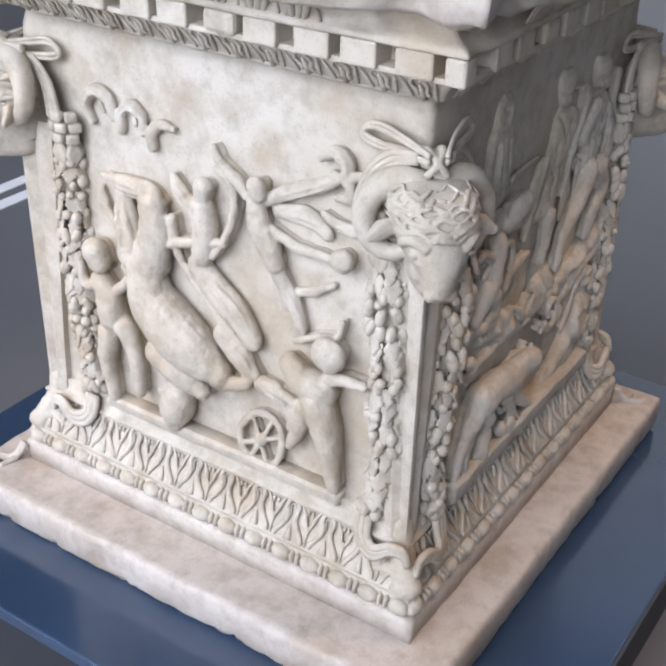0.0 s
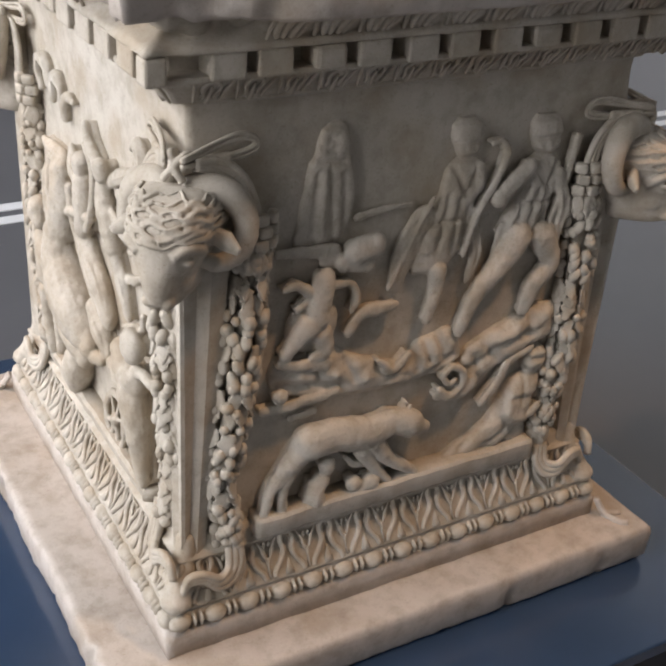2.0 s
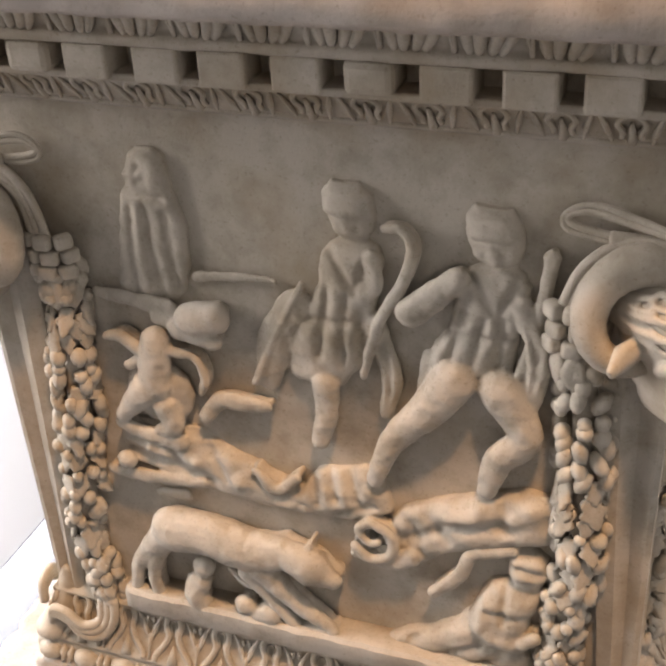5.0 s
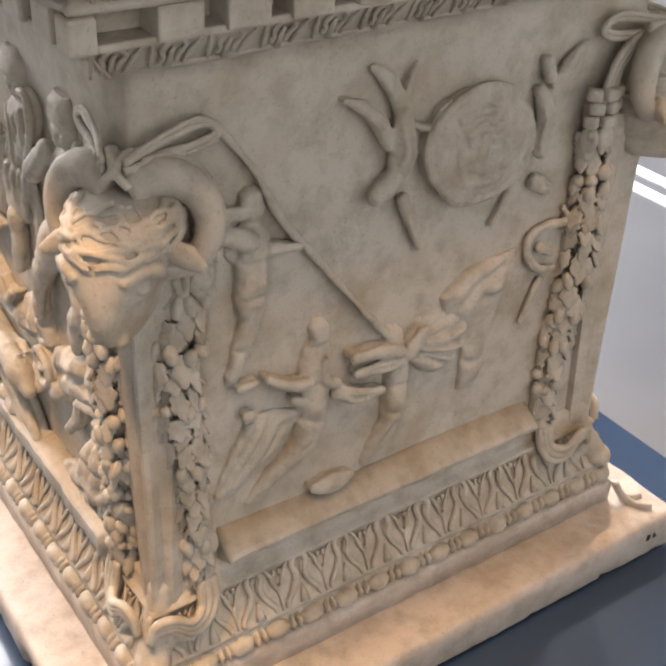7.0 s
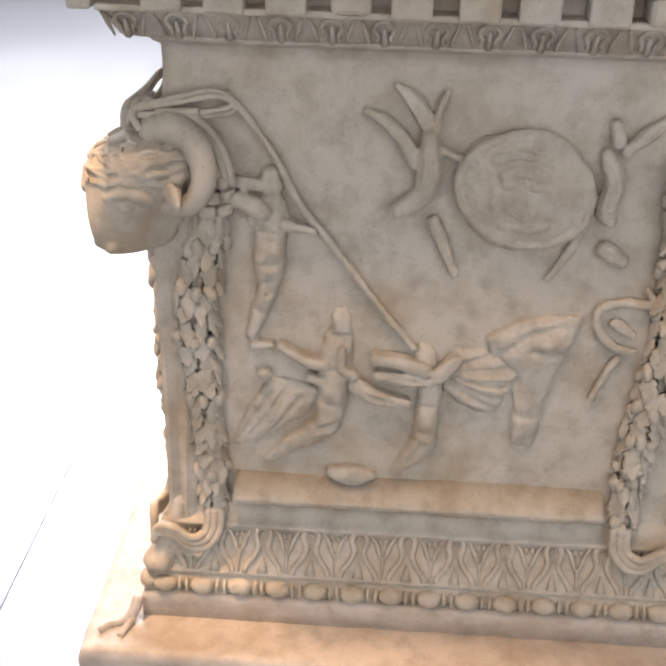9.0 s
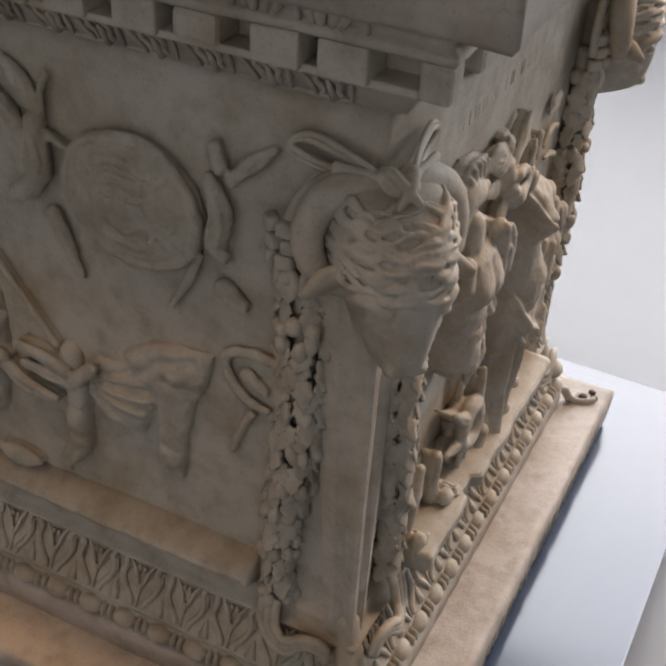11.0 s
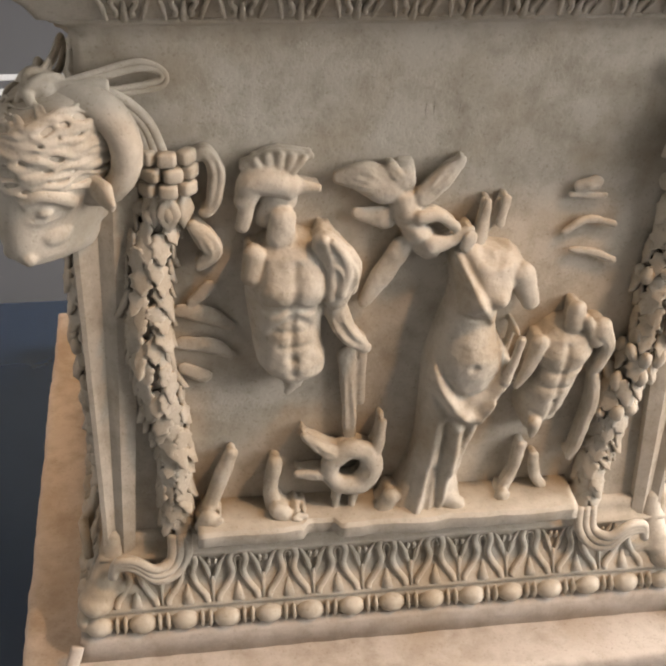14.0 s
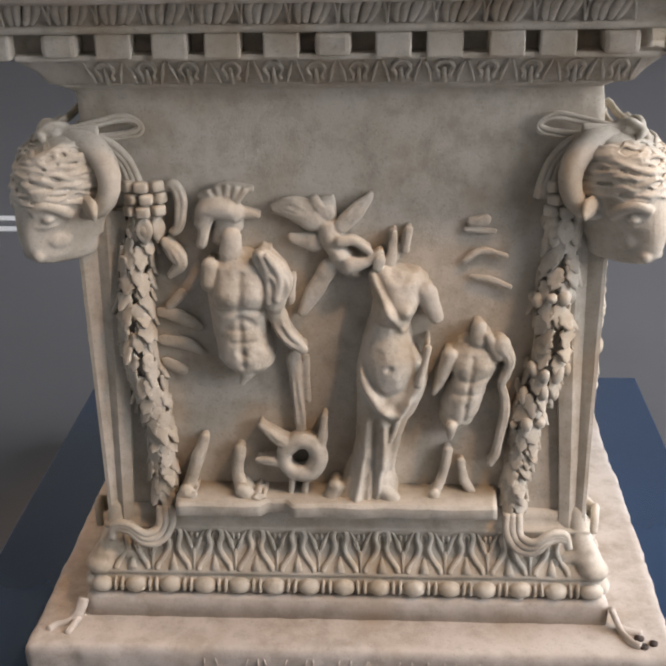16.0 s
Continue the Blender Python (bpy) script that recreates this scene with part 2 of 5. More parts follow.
# double boundary lines on the floor
for y0 in (-1.99, -1.885, 2.45, 2.60):
    bm = bmesh.new()
    box(bm, -4.5, 3.0, y0, y0 + 0.055, FLOOR, FLOOR + 0.004)
    thing("floor_line", bm, LINEMAT, "straight white boundary line painted on the floor", "floor line", "boundary lines", kind="structure")

# ceiling spotlights that light the altar
for eye, target in LAMPS:
    d = (Vector(target) - Vector(eye)).normalized()
    e = Vector(eye)
    root = new("ceiling_spotlight")
    root.location = (e.x, e.y, CEIL)
    tagged(root, "black ceiling spotlight with warm beam over the altar", "spotlight", "ceiling spotlights")
    bm = bmesh.new()
    tube(bm, [e - 0.16 * d, e - 0.10 * d, e - 0.02 * d], [0.03, 0.045, 0.05], 16)
    part("lamp_head", bm, HOLDER, root)
    bm = bmesh.new()
    tube(bm, [Vector((e.x, e.y, CEIL)), e - 0.12 * d], 0.012, 8)
    part("stem", bm, HOLDER, root)

# ---------- navy support under the altar ----------
support = new("display_plinth")
support.location = (0, 0, FLOOR)
tagged(support, "low navy painted display plinth on the floor", "plinth")
PW = 0.685
bm = bmesh.new()
box(bm, -PW, PW, -PW, PW, -0.095, -0.065, 0.004)
part("top_panel", bm, NAVY, support, "navy painted top panel", smooth=False)
bm = bmesh.new()
box(bm, -PW + 0.012, PW - 0.012, -PW + 0.012, PW - 0.012, FLOOR, -0.095)
part("base_box", bm, DARKSIDE, support, "dark recessed base", smooth=False)

# ---------- the altar ----------
altar = new("marble_altar")
altar.location = (0, 0, -0.065)
tagged(altar, "carved white marble altar with ram heads and garlands", "altar")


def slab_chip(p):
    rough_side = 2.2 if p.x > 0.45 else 1.0
    wear = 0.0022 * noise.noise(Vector((p.x * 7, p.y * 7, 3.1))) + 0.0016 * noise.noise(Vector((p.x * 45, p.y * 45, p.z * 30)))
    bite = max(0.0, noise.noise(Vector((p.x * 24, p.y * 24, p.z * 18 + 5))) - 0.32) * 0.022
    low = max(0.0, min(1.0, (0.0 - p.z) / 0.05))
    k = 1 + (rough_side * wear - bite * (0.4 + low) * rough_side - 0.002) / 0.5
    east = 0.020 if p.x > 0.45 else -0.004
    return Vector((p.x * k + east * (abs(p.x) > 0.45), p.y * k, p.z + (0.3 * wear if p.z > 0 else 0)))


SL = 0.505
slab = part("base_slab", square_ring([(SL - 0.010, -0.065), (SL - 0.002, -0.052), (SL, -0.02), (SL + 0.001, -0.002), (SL - 0.001, 0.010), (SL - 0.006, 0.0145), (SL - 0.016, 0.015), (0.425, 0.015)], 90, 0.0012, 30, True, slab_chip), SLABSTONE, altar, "thick worn marble slab with chipped edges")
part("plinth_course", square_ring([(0.424, 0.012), (0.425, 0.050), (0.422, 0.057), (0.412, 0.058)], 60, 0.0016, 25), SLABSTONE, altar, "plain marble plinth course")
base_moulding = part("base_moulding", square_ring([(0.408, 0.056), (0.413, 0.060), (0.413, 0.086), (0.409, 0.090), (0.414, 0.092), (0.414, 0.098), (0.408, 0.102), (0.402, 0.115), (0.394, 0.130), (0.388, 0.145), (0.386, 0.158), (0.392, 0.166), (0.392, 0.171), (0.384, 0.173), (0.380, 0.185), (0.380, 0.20)], 64, 0.0012, 22), STONE, altar, "carved leaf and bead base moulding")


def shaft_chip(p):
    r = 0.0025 * noise.noise(p * 5) + 0.0008 * noise.noise(p * 19)
    k = 1 + r / 0.4
    c = max(0.0, 1 - (Vector((abs(p.x), abs(p.y))) - Vector((0.4, 0.4))).length / 0.08) * max(0.0, min(1.0, (p.z - 0.80) / 0.06))
    k -= 0.05 * c * (0.5 + noise.noise(p * 23))
    return Vector((p.x * k, p.y * k, p.z))


heights = [0.17 + 0.70 * i / 40 for i in range(41)]
prof = [(0.369 + 0.004 * (z > 0.8) * (z - 0.8) / 0.07, z) for z in heights] + [(0.384, 0.876), (0.392, 0.880), (0.393, 0.886)]
shaft = part("shaft", square_ring(prof, 60, 0, 1, True, shaft_chip), STONE, altar, "smooth worn marble shaft panels")


def cornice_chip(p):
    a = Vector((p.x - 0.45, p.y - 0.45)).length
    brk = max(0.0, 1 - a / 0.2) * max(0.0, min(1.0, (p.z - 0.965) / 0.02))
    r = 0.004 * noise.noise(p * 17) + 0.002 * noise.noise(p * 53)
    k = 1 + r / 0.45 - brk * (0.10 + 0.10 * abs(noise.noise(p * 16)))
    e = max(0.0, 1 - (Vector((abs(p.x), abs(p.y))) - Vector((0.44, 0.44))).length / 0.06)
    k -= 0.04 * e * abs(noise.noise(p * 14 + Vector((7, 1, 2))))
    return Vector((p.x * k, p.y * k, p.z + brk * 0.02 * noise.noise(p * 21)))


cornice = part("cornice", square_ring([(0.388, 0.882), (0.397, 0.886), (0.408, 0.902), (0.424, 0.918), (0.428, 0.922), (0.416, 0.924), (0.416, 0.960), (0.455, 0.960), (0.458, 0.963), (0.458, 0.970), (0.453, 0.972), (0.455, 0.980), (0.464, 0.993), (0.474, 1.003), (0.478, 1.006)], 110, 0, 1, True, cornice_chip), STONE, altar, "projecting cornice with dentils and leaf bands")
abacus = part("abacus", square_ring([(0.470, 1.003), (0.516, 1.004), (0.522, 1.010), (0.524, 1.045), (0.520, 1.058), (0.500, 1.062)], 110, 0.0015, 30, True, cornice_chip), SLABSTONE, altar, "broken top slab of the altar")
bm = bmesh.new()
rng = random.Random(5)
for i in range(26):
    ball(bm, (0.38 + rng.uniform(-0.07, 0.045), 0.38 + rng.uniform(-0.07, 0.05), 1.0 + rng.uniform(-0.012, 0.03)), (rng.uniform(0.02, 0.04), rng.uniform(0.02, 0.04), rng.uniform(0.012, 0.025)), 1, Euler((rng.uniform(0, 3), rng.uniform(0, 3), 0)).to_matrix())
blob_modifiers(part("broken_corner", bm, STONE, altar, "rough broken marble corner"), 0.006, 1)

# beads and reels of the base moulding
bead_bm = bmesh.new()
ball(bead_bm, (0, 0, 0), (0.0195, 0.0145, 0.0145), 2)
BEAD = to_mesh("bead", bead_bm, STONE)
reel_bm = bmesh.new()
ball(reel_bm, (0, 0, 0), (0.0038, 0.0135, 0.0145), 1)
REEL = to_mesh("reel", reel_bm, STONE)
rng = random.Random(3)
for k in range(4):
    for i in range(15):
        u = (-0.3975, -0.3975, -0.4000, -0.3900)[k] + (0.0568, 0.0568, 0.0575, 0.0565)[k] * i
        if abs(u) < 0.412:
            part("bead", BEAD, STONE, base_moulding, "", rz(k) @ pose(u, -0.4155 + rng.uniform(-0.001, 0.001), 0.0735, 0, rng.uniform(-4, 4), rng.uniform(-3, 3)))
        if i < 14:
            for d in (-0.0056, 0.0056):
                part("reel", REEL, STONE, base_moulding, "", rz(k) @ pose(u + 0.0284 + d, -0.4155, 0.0735, 0, rng.uniform(-5, 5), 0))

# leaf ornaments of the base moulding: an arched outline with a loop, a spine and a forked bud between
def on_cyma(u, s):
    """A place on the hollow of the base moulding; s runs from its foot to its top."""
    h = 0.412 - 0.026 * s ** 0.8
    return (u, -h, 0.099 + 0.066 * s)


bm = bmesh.new()
for sgn in (-1, 1):
    tube(bm, smooth_line([on_cyma(sgn * u, s) for u, s in ((0.0265, 0.0), (0.0245, 0.12), (0.0160, 0.28), (0.0095, 0.44), (0.0074, 0.60), (0.0112, 0.80), (0.0080, 0.95), (0, 1.0))], 3), 0.0046, 8)
    tube(bm, smooth_line([on_cyma(sgn * u, s) for u, s in ((0.0022, 0.56), (0.0030, 0.68), (0.0046, 0.79), (0.0025, 0.87), (0, 0.88))], 3), 0.0013, 6)
tube(bm, [on_cyma(0, 0.0), on_cyma(0, 0.18), on_cyma(0, 0.36)], [0.0085, 0.0050, 0.0010], 8, 0.6)
LEAF = to_mesh("leaf_ornament", bm, STONE)
bm = bmesh.new()
tube(bm, [on_cyma(0, 0.0), on_cyma(0, 0.25), on_cyma(0, 0.40), on_cyma(0, 0.5)], [0.0022, 0.0020, 0.0040, 0.0030], 6)
for sgn in (-1, 1):
    tube(bm, smooth_line([on_cyma(sgn * u, s) for u, s in ((0.0022, 0.42), (0.0065, 0.58), (0.0105, 0.76), (0.0195, 0.97))], 3), [0.0022, 0.0026, 0.0032, 0.0036, 0.0038, 0.0036, 0.0032, 0.0028, 0.0022, 0.0014], 6, 0.75)
    ball(bm, on_cyma(sgn * 0.0042, 0.80), (0.0034, 0.003, 0.007), 1)
BUD = to_mesh("bud_ornament", bm, STONE)
for k in range(4):
    for i in range(12):
        u = (-0.347, -0.375, -0.3485, -0.386)[k] + (0.0680, 0.0690, 0.0703, 0.0713)[k] * i
        if u > 0.385:
            continue
        part("leaf_ornament", LEAF, STONE, base_moulding, "", rz(k) @ pose(u, 0, 0))
        if u < 0.33:
            part("bud_ornament", BUD, STONE, base_moulding, "", rz(k) @ pose(u + (0.0340, 0.0345, 0.0352, 0.0357)[k], 0, 0))

# dentils: blocks with square pockets between them, closed below by a thin sill
DENTIL_ROWS = ((-0.3619, 0.0727, 0.0235), (-0.3437, 0.0727, 0.0257), (-0.3537, 0.0675, 0.0226), (-0.3475, 0.0710, 0.0232))
for k, (u0, step, half) in enumerate(DENTIL_ROWS):
    blocks = []
    for low, front, bev in ((0.9262, 0.4545, 0.003), (0.9285, 0.4560, 0.007)):
        bm = bmesh.new()
        box(bm, -half, half, -front, -0.410, low, 0.9597, bev)
        blocks.append(to_mesh("dentil", bm, STONE, False))
    for i in range(12):
        u = u0 + step * i
        if u < 0.392:
            part("dentil", blocks[(i * 7 + k * 3) % 5 == 0], STONE, cornice, "", rz(k) @ pose(u, 0.0012 * math.sin(i * 5.1 + k), 0, 0, 0, 0.5 * math.sin(i * 3.3 + k)))
    bm = bmesh.new()
    box(bm, -0.4555, -0.427, -0.4555, -0.427, 0.9255, 0.9597, 0.004)
    part("corner_dentil", bm, STONE, cornice, "", rz(k), smooth=False)
    bm = bmesh.new()
    box(bm, -0.425, 0.425, -0.4475, -0.412, 0.9235, 0.9315, 0.002)
    part("dentil_sill", bm, STONE, cornice, "", rz(k), smooth=False)

# loop and tongue ornaments under the dentils
def on_egg(u, s):
    return (u, -0.399 - 0.027 * s, 0.886 + 0.034 * s)


bm = bmesh.new()
tube(bm, smooth_line([on_egg(-0.0085, 0.15), on_egg(-0.0075, 0.35), on_egg(-0.012, 0.62), on_egg(-0.007, 0.88), on_egg(0, 0.95), on_egg(0.007, 0.88), on_egg(0.012, 0.62), on_egg(0.0075, 0.35), on_egg(0.0085, 0.15)], 4), 0.0030, 6)
tube(bm, [on_egg(0, 0.0), on_egg(0, 0.4), on_egg(0, 0.66)], [0.005, 0.0034, 0.002], 6)
for sgn in (-1, 1):
    tube(bm, smooth_line([on_egg(sgn * 0.017, 0.0), on_egg(sgn * 0.021, 0.5), on_egg(sgn * 0.026, 0.95)], 3), [0.002, 0.002, 0.003, 0.003, 0.0025, 0.002, 0.002], 6)
LOOP = to_mesh("loop_ornament", bm, STONE)
for k in range(4):
    for i in range(14):
        if (i, k) in ((0, 0), (13, 3)):
            continue
        part("loop_ornament", LOOP, STONE, cornice, "", rz(k) @ pose((-0.3705, -0.3705, -0.3560, -0.3980)[k] + (0.0573, 0.0573, 0.0573, 0.0605)[k] * i, 0, 0))

# heart leaves of the upper band
def on_top(u, s):
    return (u, -0.456 - 0.020 * s ** 1.4, 0.972 + 0.033 * s)


bm = bmesh.new()
for sgn in (-1, 1):
    for a, rad in ((0.0065, 0.0062), (0.0165, 0.0056)):
        tube(bm, smooth_line([on_top(sgn * a * 0.75 - 0.006, 0.0), on_top(sgn * a - 0.003, 0.35), on_top(sgn * a * 1.15 + 0.001, 0.75), on_top(sgn * a * 0.9 + 0.006, 1.0)], 3), [rad * q for q in (0.55, 0.8, 0.95, 1.0, 1.08, 1.1, 1.1, 1.05, 0.9, 0.6)], 7, 0.8)
    tube(bm, smooth_line([on_top(sgn * 0.031, 0.0), on_top(sgn * 0.0295, 0.5), on_top(sgn * 0.025, 0.98)], 3), 0.0022, 6)
HEART = to_mesh("heart_leaf", bm, STONE)
for k in range(4):
    for i in range(13):
        u = -0.4 + 0.0625 * i
        if k == 1 and u > 0.28 or k == 2 and u < -0.33:
            continue
        part("heart_leaf", HEART, STONE, cornice, "", rz(k) @ pose(u, 0, 0, 0, 0, 0))

# ---------- corners: ram heads, posts, feet, ribbons ----------
DIAG = Matrix.Translation((-0.376, -0.376, 0.725)) @ Matrix.Rotation(radians(225), 4, "Z")
def head_ring(z, crown=1.0):
    """Front and half width of the head at a height; crown flattens the part above the eyes."""
    z = z / crown if z > 0 else z
    rows = ((-0.092, 0.062, 0.014), (-0.087, 0.082, 0.021), (-0.076, 0.094, 0.027), (-0.058, 0.100, 0.031), (-0.040, 0.102, 0.036), (-0.022, 0.101, 0.044), (-0.002, 0.099, 0.050), (0.022, 0.096, 0.053), (0.046, 0.090, 0.054), (0.068, 0.078, 0.052), (0.084, 0.056, 0.046), (0.094, 0.030, 0.034))
    for (z0, f0, w0), (z1, f1, w1) in zip(rows, rows[1:]):
        if z <= z1 or z1 == rows[-1][0]:
            t = max(0.0, min(1.0, (z - z0) / (z1 - z0)))
            return f0 + (f1 - f0) * t, w0 + (w1 - w0) * t


def on_head(z, a, out=0.0, crown=1.0):
    """A place on the head: a is 0 in front and 90 degrees at the side."""
    f, w = head_ring(z, crown)
    c, s = math.cos(a), math.sin(a)
    mid = 0.012
    return Vector((mid + (f + out - mid) * math.copysign(abs(c) ** 0.80, c), (w + out) * math.copysign(abs(s) ** 0.80, s), z))



def ram_mesh(crown):
    """A ram head that looks out from a corner."""
    bm = bmesh.new()
    rings = []
    for i in range(37):
        z = -0.092 + (0.092 + 0.094 * crown) * i / 36
        ring = []
        for j in range(36):
            a = 2 * math.pi * j / 36
            p = on_head(z, a, 0.0, crown)
            if p.x < 0.012:
                p.x = 0.012 + (p.x - 0.012) * (0.6 if z > -0.06 else 0.35)
            ring.append(bm.verts.new(p))
        rings.append(ring)
    for a, b in zip(rings, rings[1:]):
        for j in range(36):
            bm.faces.new((a[j], a[(j + 1) % 36], b[(j + 1) % 36], b[j]))
    bm.faces.new(rings[0][::-1])
    bm.faces.new(rings[-1])
    for s in (-1, 1):
        tube(bm, smooth_line([on_head(-0.006, s * 0.42, -0.003), on_head(0.004, s * 0.72, 0.001), on_head(-0.002, s * 1.05, 0.001), on_head(-0.016, s * 1.3, -0.002)], 4), 0.0082, 8)
        ball(bm, on_head(-0.017, s * 0.86, -0.001), (0.009, 0.009, 0.0062), 2)
        tube(bm, smooth_line([on_head(-0.026, s * 0.5, -0.004), on_head(-0.028, s * 0.85, -0.002), on_head(-0.024, s * 1.15, -0.004)], 4), 0.0050, 8)
        ball(bm, on_head(-0.074, s * 0.50, -0.004), (0.010, 0.010, 0.010), 2)
        ball(bm, on_head(-0.050, s * 1.15, -0.006), (0.022, 0.010, 0.016), 2)
        tube(bm, [(0.020, s * 0.048, 0.000), (0.022, s * 0.068, -0.006), (0.030, s * 0.088, -0.014)], [0.013, 0.0155, 0.006], 8, 0.6, (1, 0, 0))
    return to_mesh("ram_head", bm, STONE)


RAMS = [ram_mesh(c) for c in (1.0, 1.0, 0.66, 0.62)]


def wool_mesh(low, high, rows, seed, crown=1.0):
    """Strands of wool bound round the crown."""
    rng = random.Random(seed)
    b = bmesh.new()
    for row in range(rows):
        z = low + (high - low) * row / (rows - 1)
        p1, p2, p3 = (rng.uniform(0, 6) for _ in range(3))
        line, radii = [], []
        for i in range(45):
            a = radians(-112 + 5.1 * i)
            side = (abs(i - 22) / 22) ** 2
            line.append(on_head(min(0.092 * crown, z + 0.0028 * math.sin(i * 0.42 + p1) + 0.0016 * math.sin(i * 1.1 + p2) - 0.006 * side), a, 0.0012 + 0.0016 * math.sin(i * 0.6 + p3), crown))
            radii.append(0.0031 + 0.0010 * math.sin(i * 0.5 + p2))
        tube(b, line, radii, 8)
    return to_mesh("wool_band", b, STONE)


WOOLS = [wool_mesh(0.006, 0.084, 17, 1), wool_mesh(0.012, 0.082, 16, 2), wool_mesh(0.010, 0.056, 11, 3, 0.66), wool_mesh(0.014, 0.053, 10, 4, 0.62)]


def horn_mesh(sgn):
    """A horn that springs from the crown and curls down against the wall, in panel coordinates of the front."""
    b = bmesh.new()
    line, radii = [], []
    for i in range(26):
        t = i / 25
        a = radians(128 - 262 * t)
        r = 0.050 * (1 - 0.28 * t)
        line.append(Vector((sgn * (0.360 - r * math.cos(a) * 0.95), -(0.392 + 0.024 * math.sin(math.pi * t) + 0.016 * t), 0.752 + r * math.sin(a) * 1.12)))
        radii.append(0.0225 * (1 - 0.58 * t) + 0.0007 * (i % 2))
    tube(b, line, radii, 14)
    return to_mesh("horn", b, STONE)


HORN_L, HORN_R = horn_mesh(-1), horn_mesh(1)
bm = bmesh.new()
ball(bm, (0.030, 0, 0.098), (0.018, 0.020, 0.014), 2)
for s in (-1, 1):
    tube(bm, smooth_line([(0.052, s * 0.014, 0.084), (0.054, s * 0.002, 0.100), (0.038, s * -0.010, 0.114), (0.014, s * -0.012, 0.106)], 5), 0.0055, 8)
    tube(bm, [(0.030, s * 0.006, 0.098), (0.012, s * 0.030, 0.101), (-0.010, s * 0.052, 0.103)], [0.011, 0.009, 0.008], 8, 0.7)
KNOT = to_mesh("ribbon_knot", bm, STONE)


def ribbon_loop(sgn):
    """A bow loop that lies on the wall beside a corner, and a streamer to the garland."""
    b = bmesh.new()
    w = lambda u, z, d: (sgn * u, -(0.382 + d), z)
    for off, rad in ((0.0, 0.0040), (0.0085, 0.0034)):
        tube(b, smooth_line([w(0.392, 0.820 + off * 0.2, 0.026), w(0.345, 0.825 + off * 0.7, 0.010), w(0.302, 0.832 + off * 0.8, 0.003), w(0.281 - off * 0.4, 0.827, 0.002), w(0.286 - off * 0.4, 0.817 - off * 0.7, 0.002), w(0.330, 0.811 - off * 0.6, 0.007), w(0.392, 0.813 - off * 0.2, 0.026)], 5), rad, 7, 0.9)
    for off in (0.0, 0.008, 0.016):
        tube(b, smooth_line([w(0.372, 0.815 - off * 0.4, 0.020), w(0.330 + off * 0.3, 0.808 - off * 0.9, 0.012), w(0.299 + off * 0.6, 0.782 - off * 0.6, 0.012), w(0.284 + off, 0.748, 0.014), w(0.278 + off * 1.1, 0.722, 0.016)], 5), 0.0056, 8, 0.9)
    return to_mesh("ribbon", b, STONE)


RIB_L, RIB_R = ribbon_loop(-1), ribbon_loop(1)
bm = bmesh.new()
sides = []
for z, w0, c in ((0.165, 0.030, 0.384), (0.30, 0.036, 0.384), (0.48, 0.047, 0.385), (0.70, 0.058, 0.386)):
    sides.append([bm.verts.new((-x, -y, z)) for x, y in ((c - w0 * 1.3, c - 0.002), (c - w0 * 0.82, c + 0.002), (c - w0 * 0.5, c - 0.005), (c - 0.006, c + 0.001), (c, c), (c + 0.001, c - 0.006), (c - 0.005, c - w0 * 0.5), (c + 0.002, c - w0 * 0.82), (c - 0.002, c - w0 * 1.3), (c - w0 * 1.3, c - w0 * 1.3))])
for a, b in zip(sides, sides[1:]):
    for i in range(10):
        bm.faces.new((a[i], a[(i + 1) % 10], b[(i + 1) % 10], b[i]))
bm.faces.new(sides[0])
bm.faces.new(sides[-1])
POST = to_mesh("corner_post", bm, STONE, False)
bm = bmesh.new()
for i in range(7):
    t = i / 6
    ball(bm, (-0.372 - 0.028 * t * t, -0.372 - 0.028 * t * t, 0.195 - 0.09 * t), (0.016 + 0.010 * t, 0.016 + 0.010 * t, 0.018), 2)
for s in range(5):
    t = s / 4
    for a, b in ((1, 0), (0, 1)):
        ball(bm, (-0.392 + 0.05 * t * a, -0.392 + 0.05 * t * b, 0.135 - 0.02 * t), (0.014, 0.014, 0.016 - 0.005 * t), 2)
FOOT = to_mesh("corner_foot", bm, STONE)
HEAD_DROP = (0.0, 0.0, -0.004, -0.020)
HORN_DROP = ((0, 0), (0, 0), (-0.032, 0.010), (-0.030, 0.010))
RIBBON_DROP = (0.0, 0.0, -0.004, -0.020)
corner_label = ("ram head with bound wool, facing the corner",)
for k in range(4):
    at = DIAG @ Matrix.Translation((0, 0, HEAD_DROP[k]))
    head = blob_modifiers(part("ram_head", RAMS[k], STONE, altar, corner_label[0], rz(k) @ at), 0.0024, 2)
    carve(blob_modifiers(part("wool_band", WOOLS[k], STONE, head), 0.0018, 2), 0.002)
    drop, inward = HORN_DROP[k]
    part("horn", HORN_L, STONE, head, "", at.inverted() @ Matrix.Translation((inward, 0, drop)))
    part("horn", HORN_R, STONE, head, "", at.inverted() @ rz(3) @ Matrix.Translation((-inward, 0, drop)))
    blob_modifiers(part("ribbon_knot", KNOT, STONE, head, "", pose(-0.020 if k > 1 else 0, 0, -0.006 - 0.010 * (k > 1))), 0.0025, 2)
    part("ribbon", RIB_L, STONE, altar, "", rz(k) @ Matrix.Translation((0, 0, RIBBON_DROP[k])))
    part("ribbon", RIB_R, STONE, altar, "", rz(k) @ Matrix.Translation((0, 0, RIBBON_DROP[(k + 1) % 4])))
    part("corner_post", POST, STONE, altar, "hollowed tapering corner post", rz(k))
    blob_modifiers(part("corner_foot", FOOT, STONE, altar, "worn leaf foot of the corner post", rz(k)), 0.004, 3)

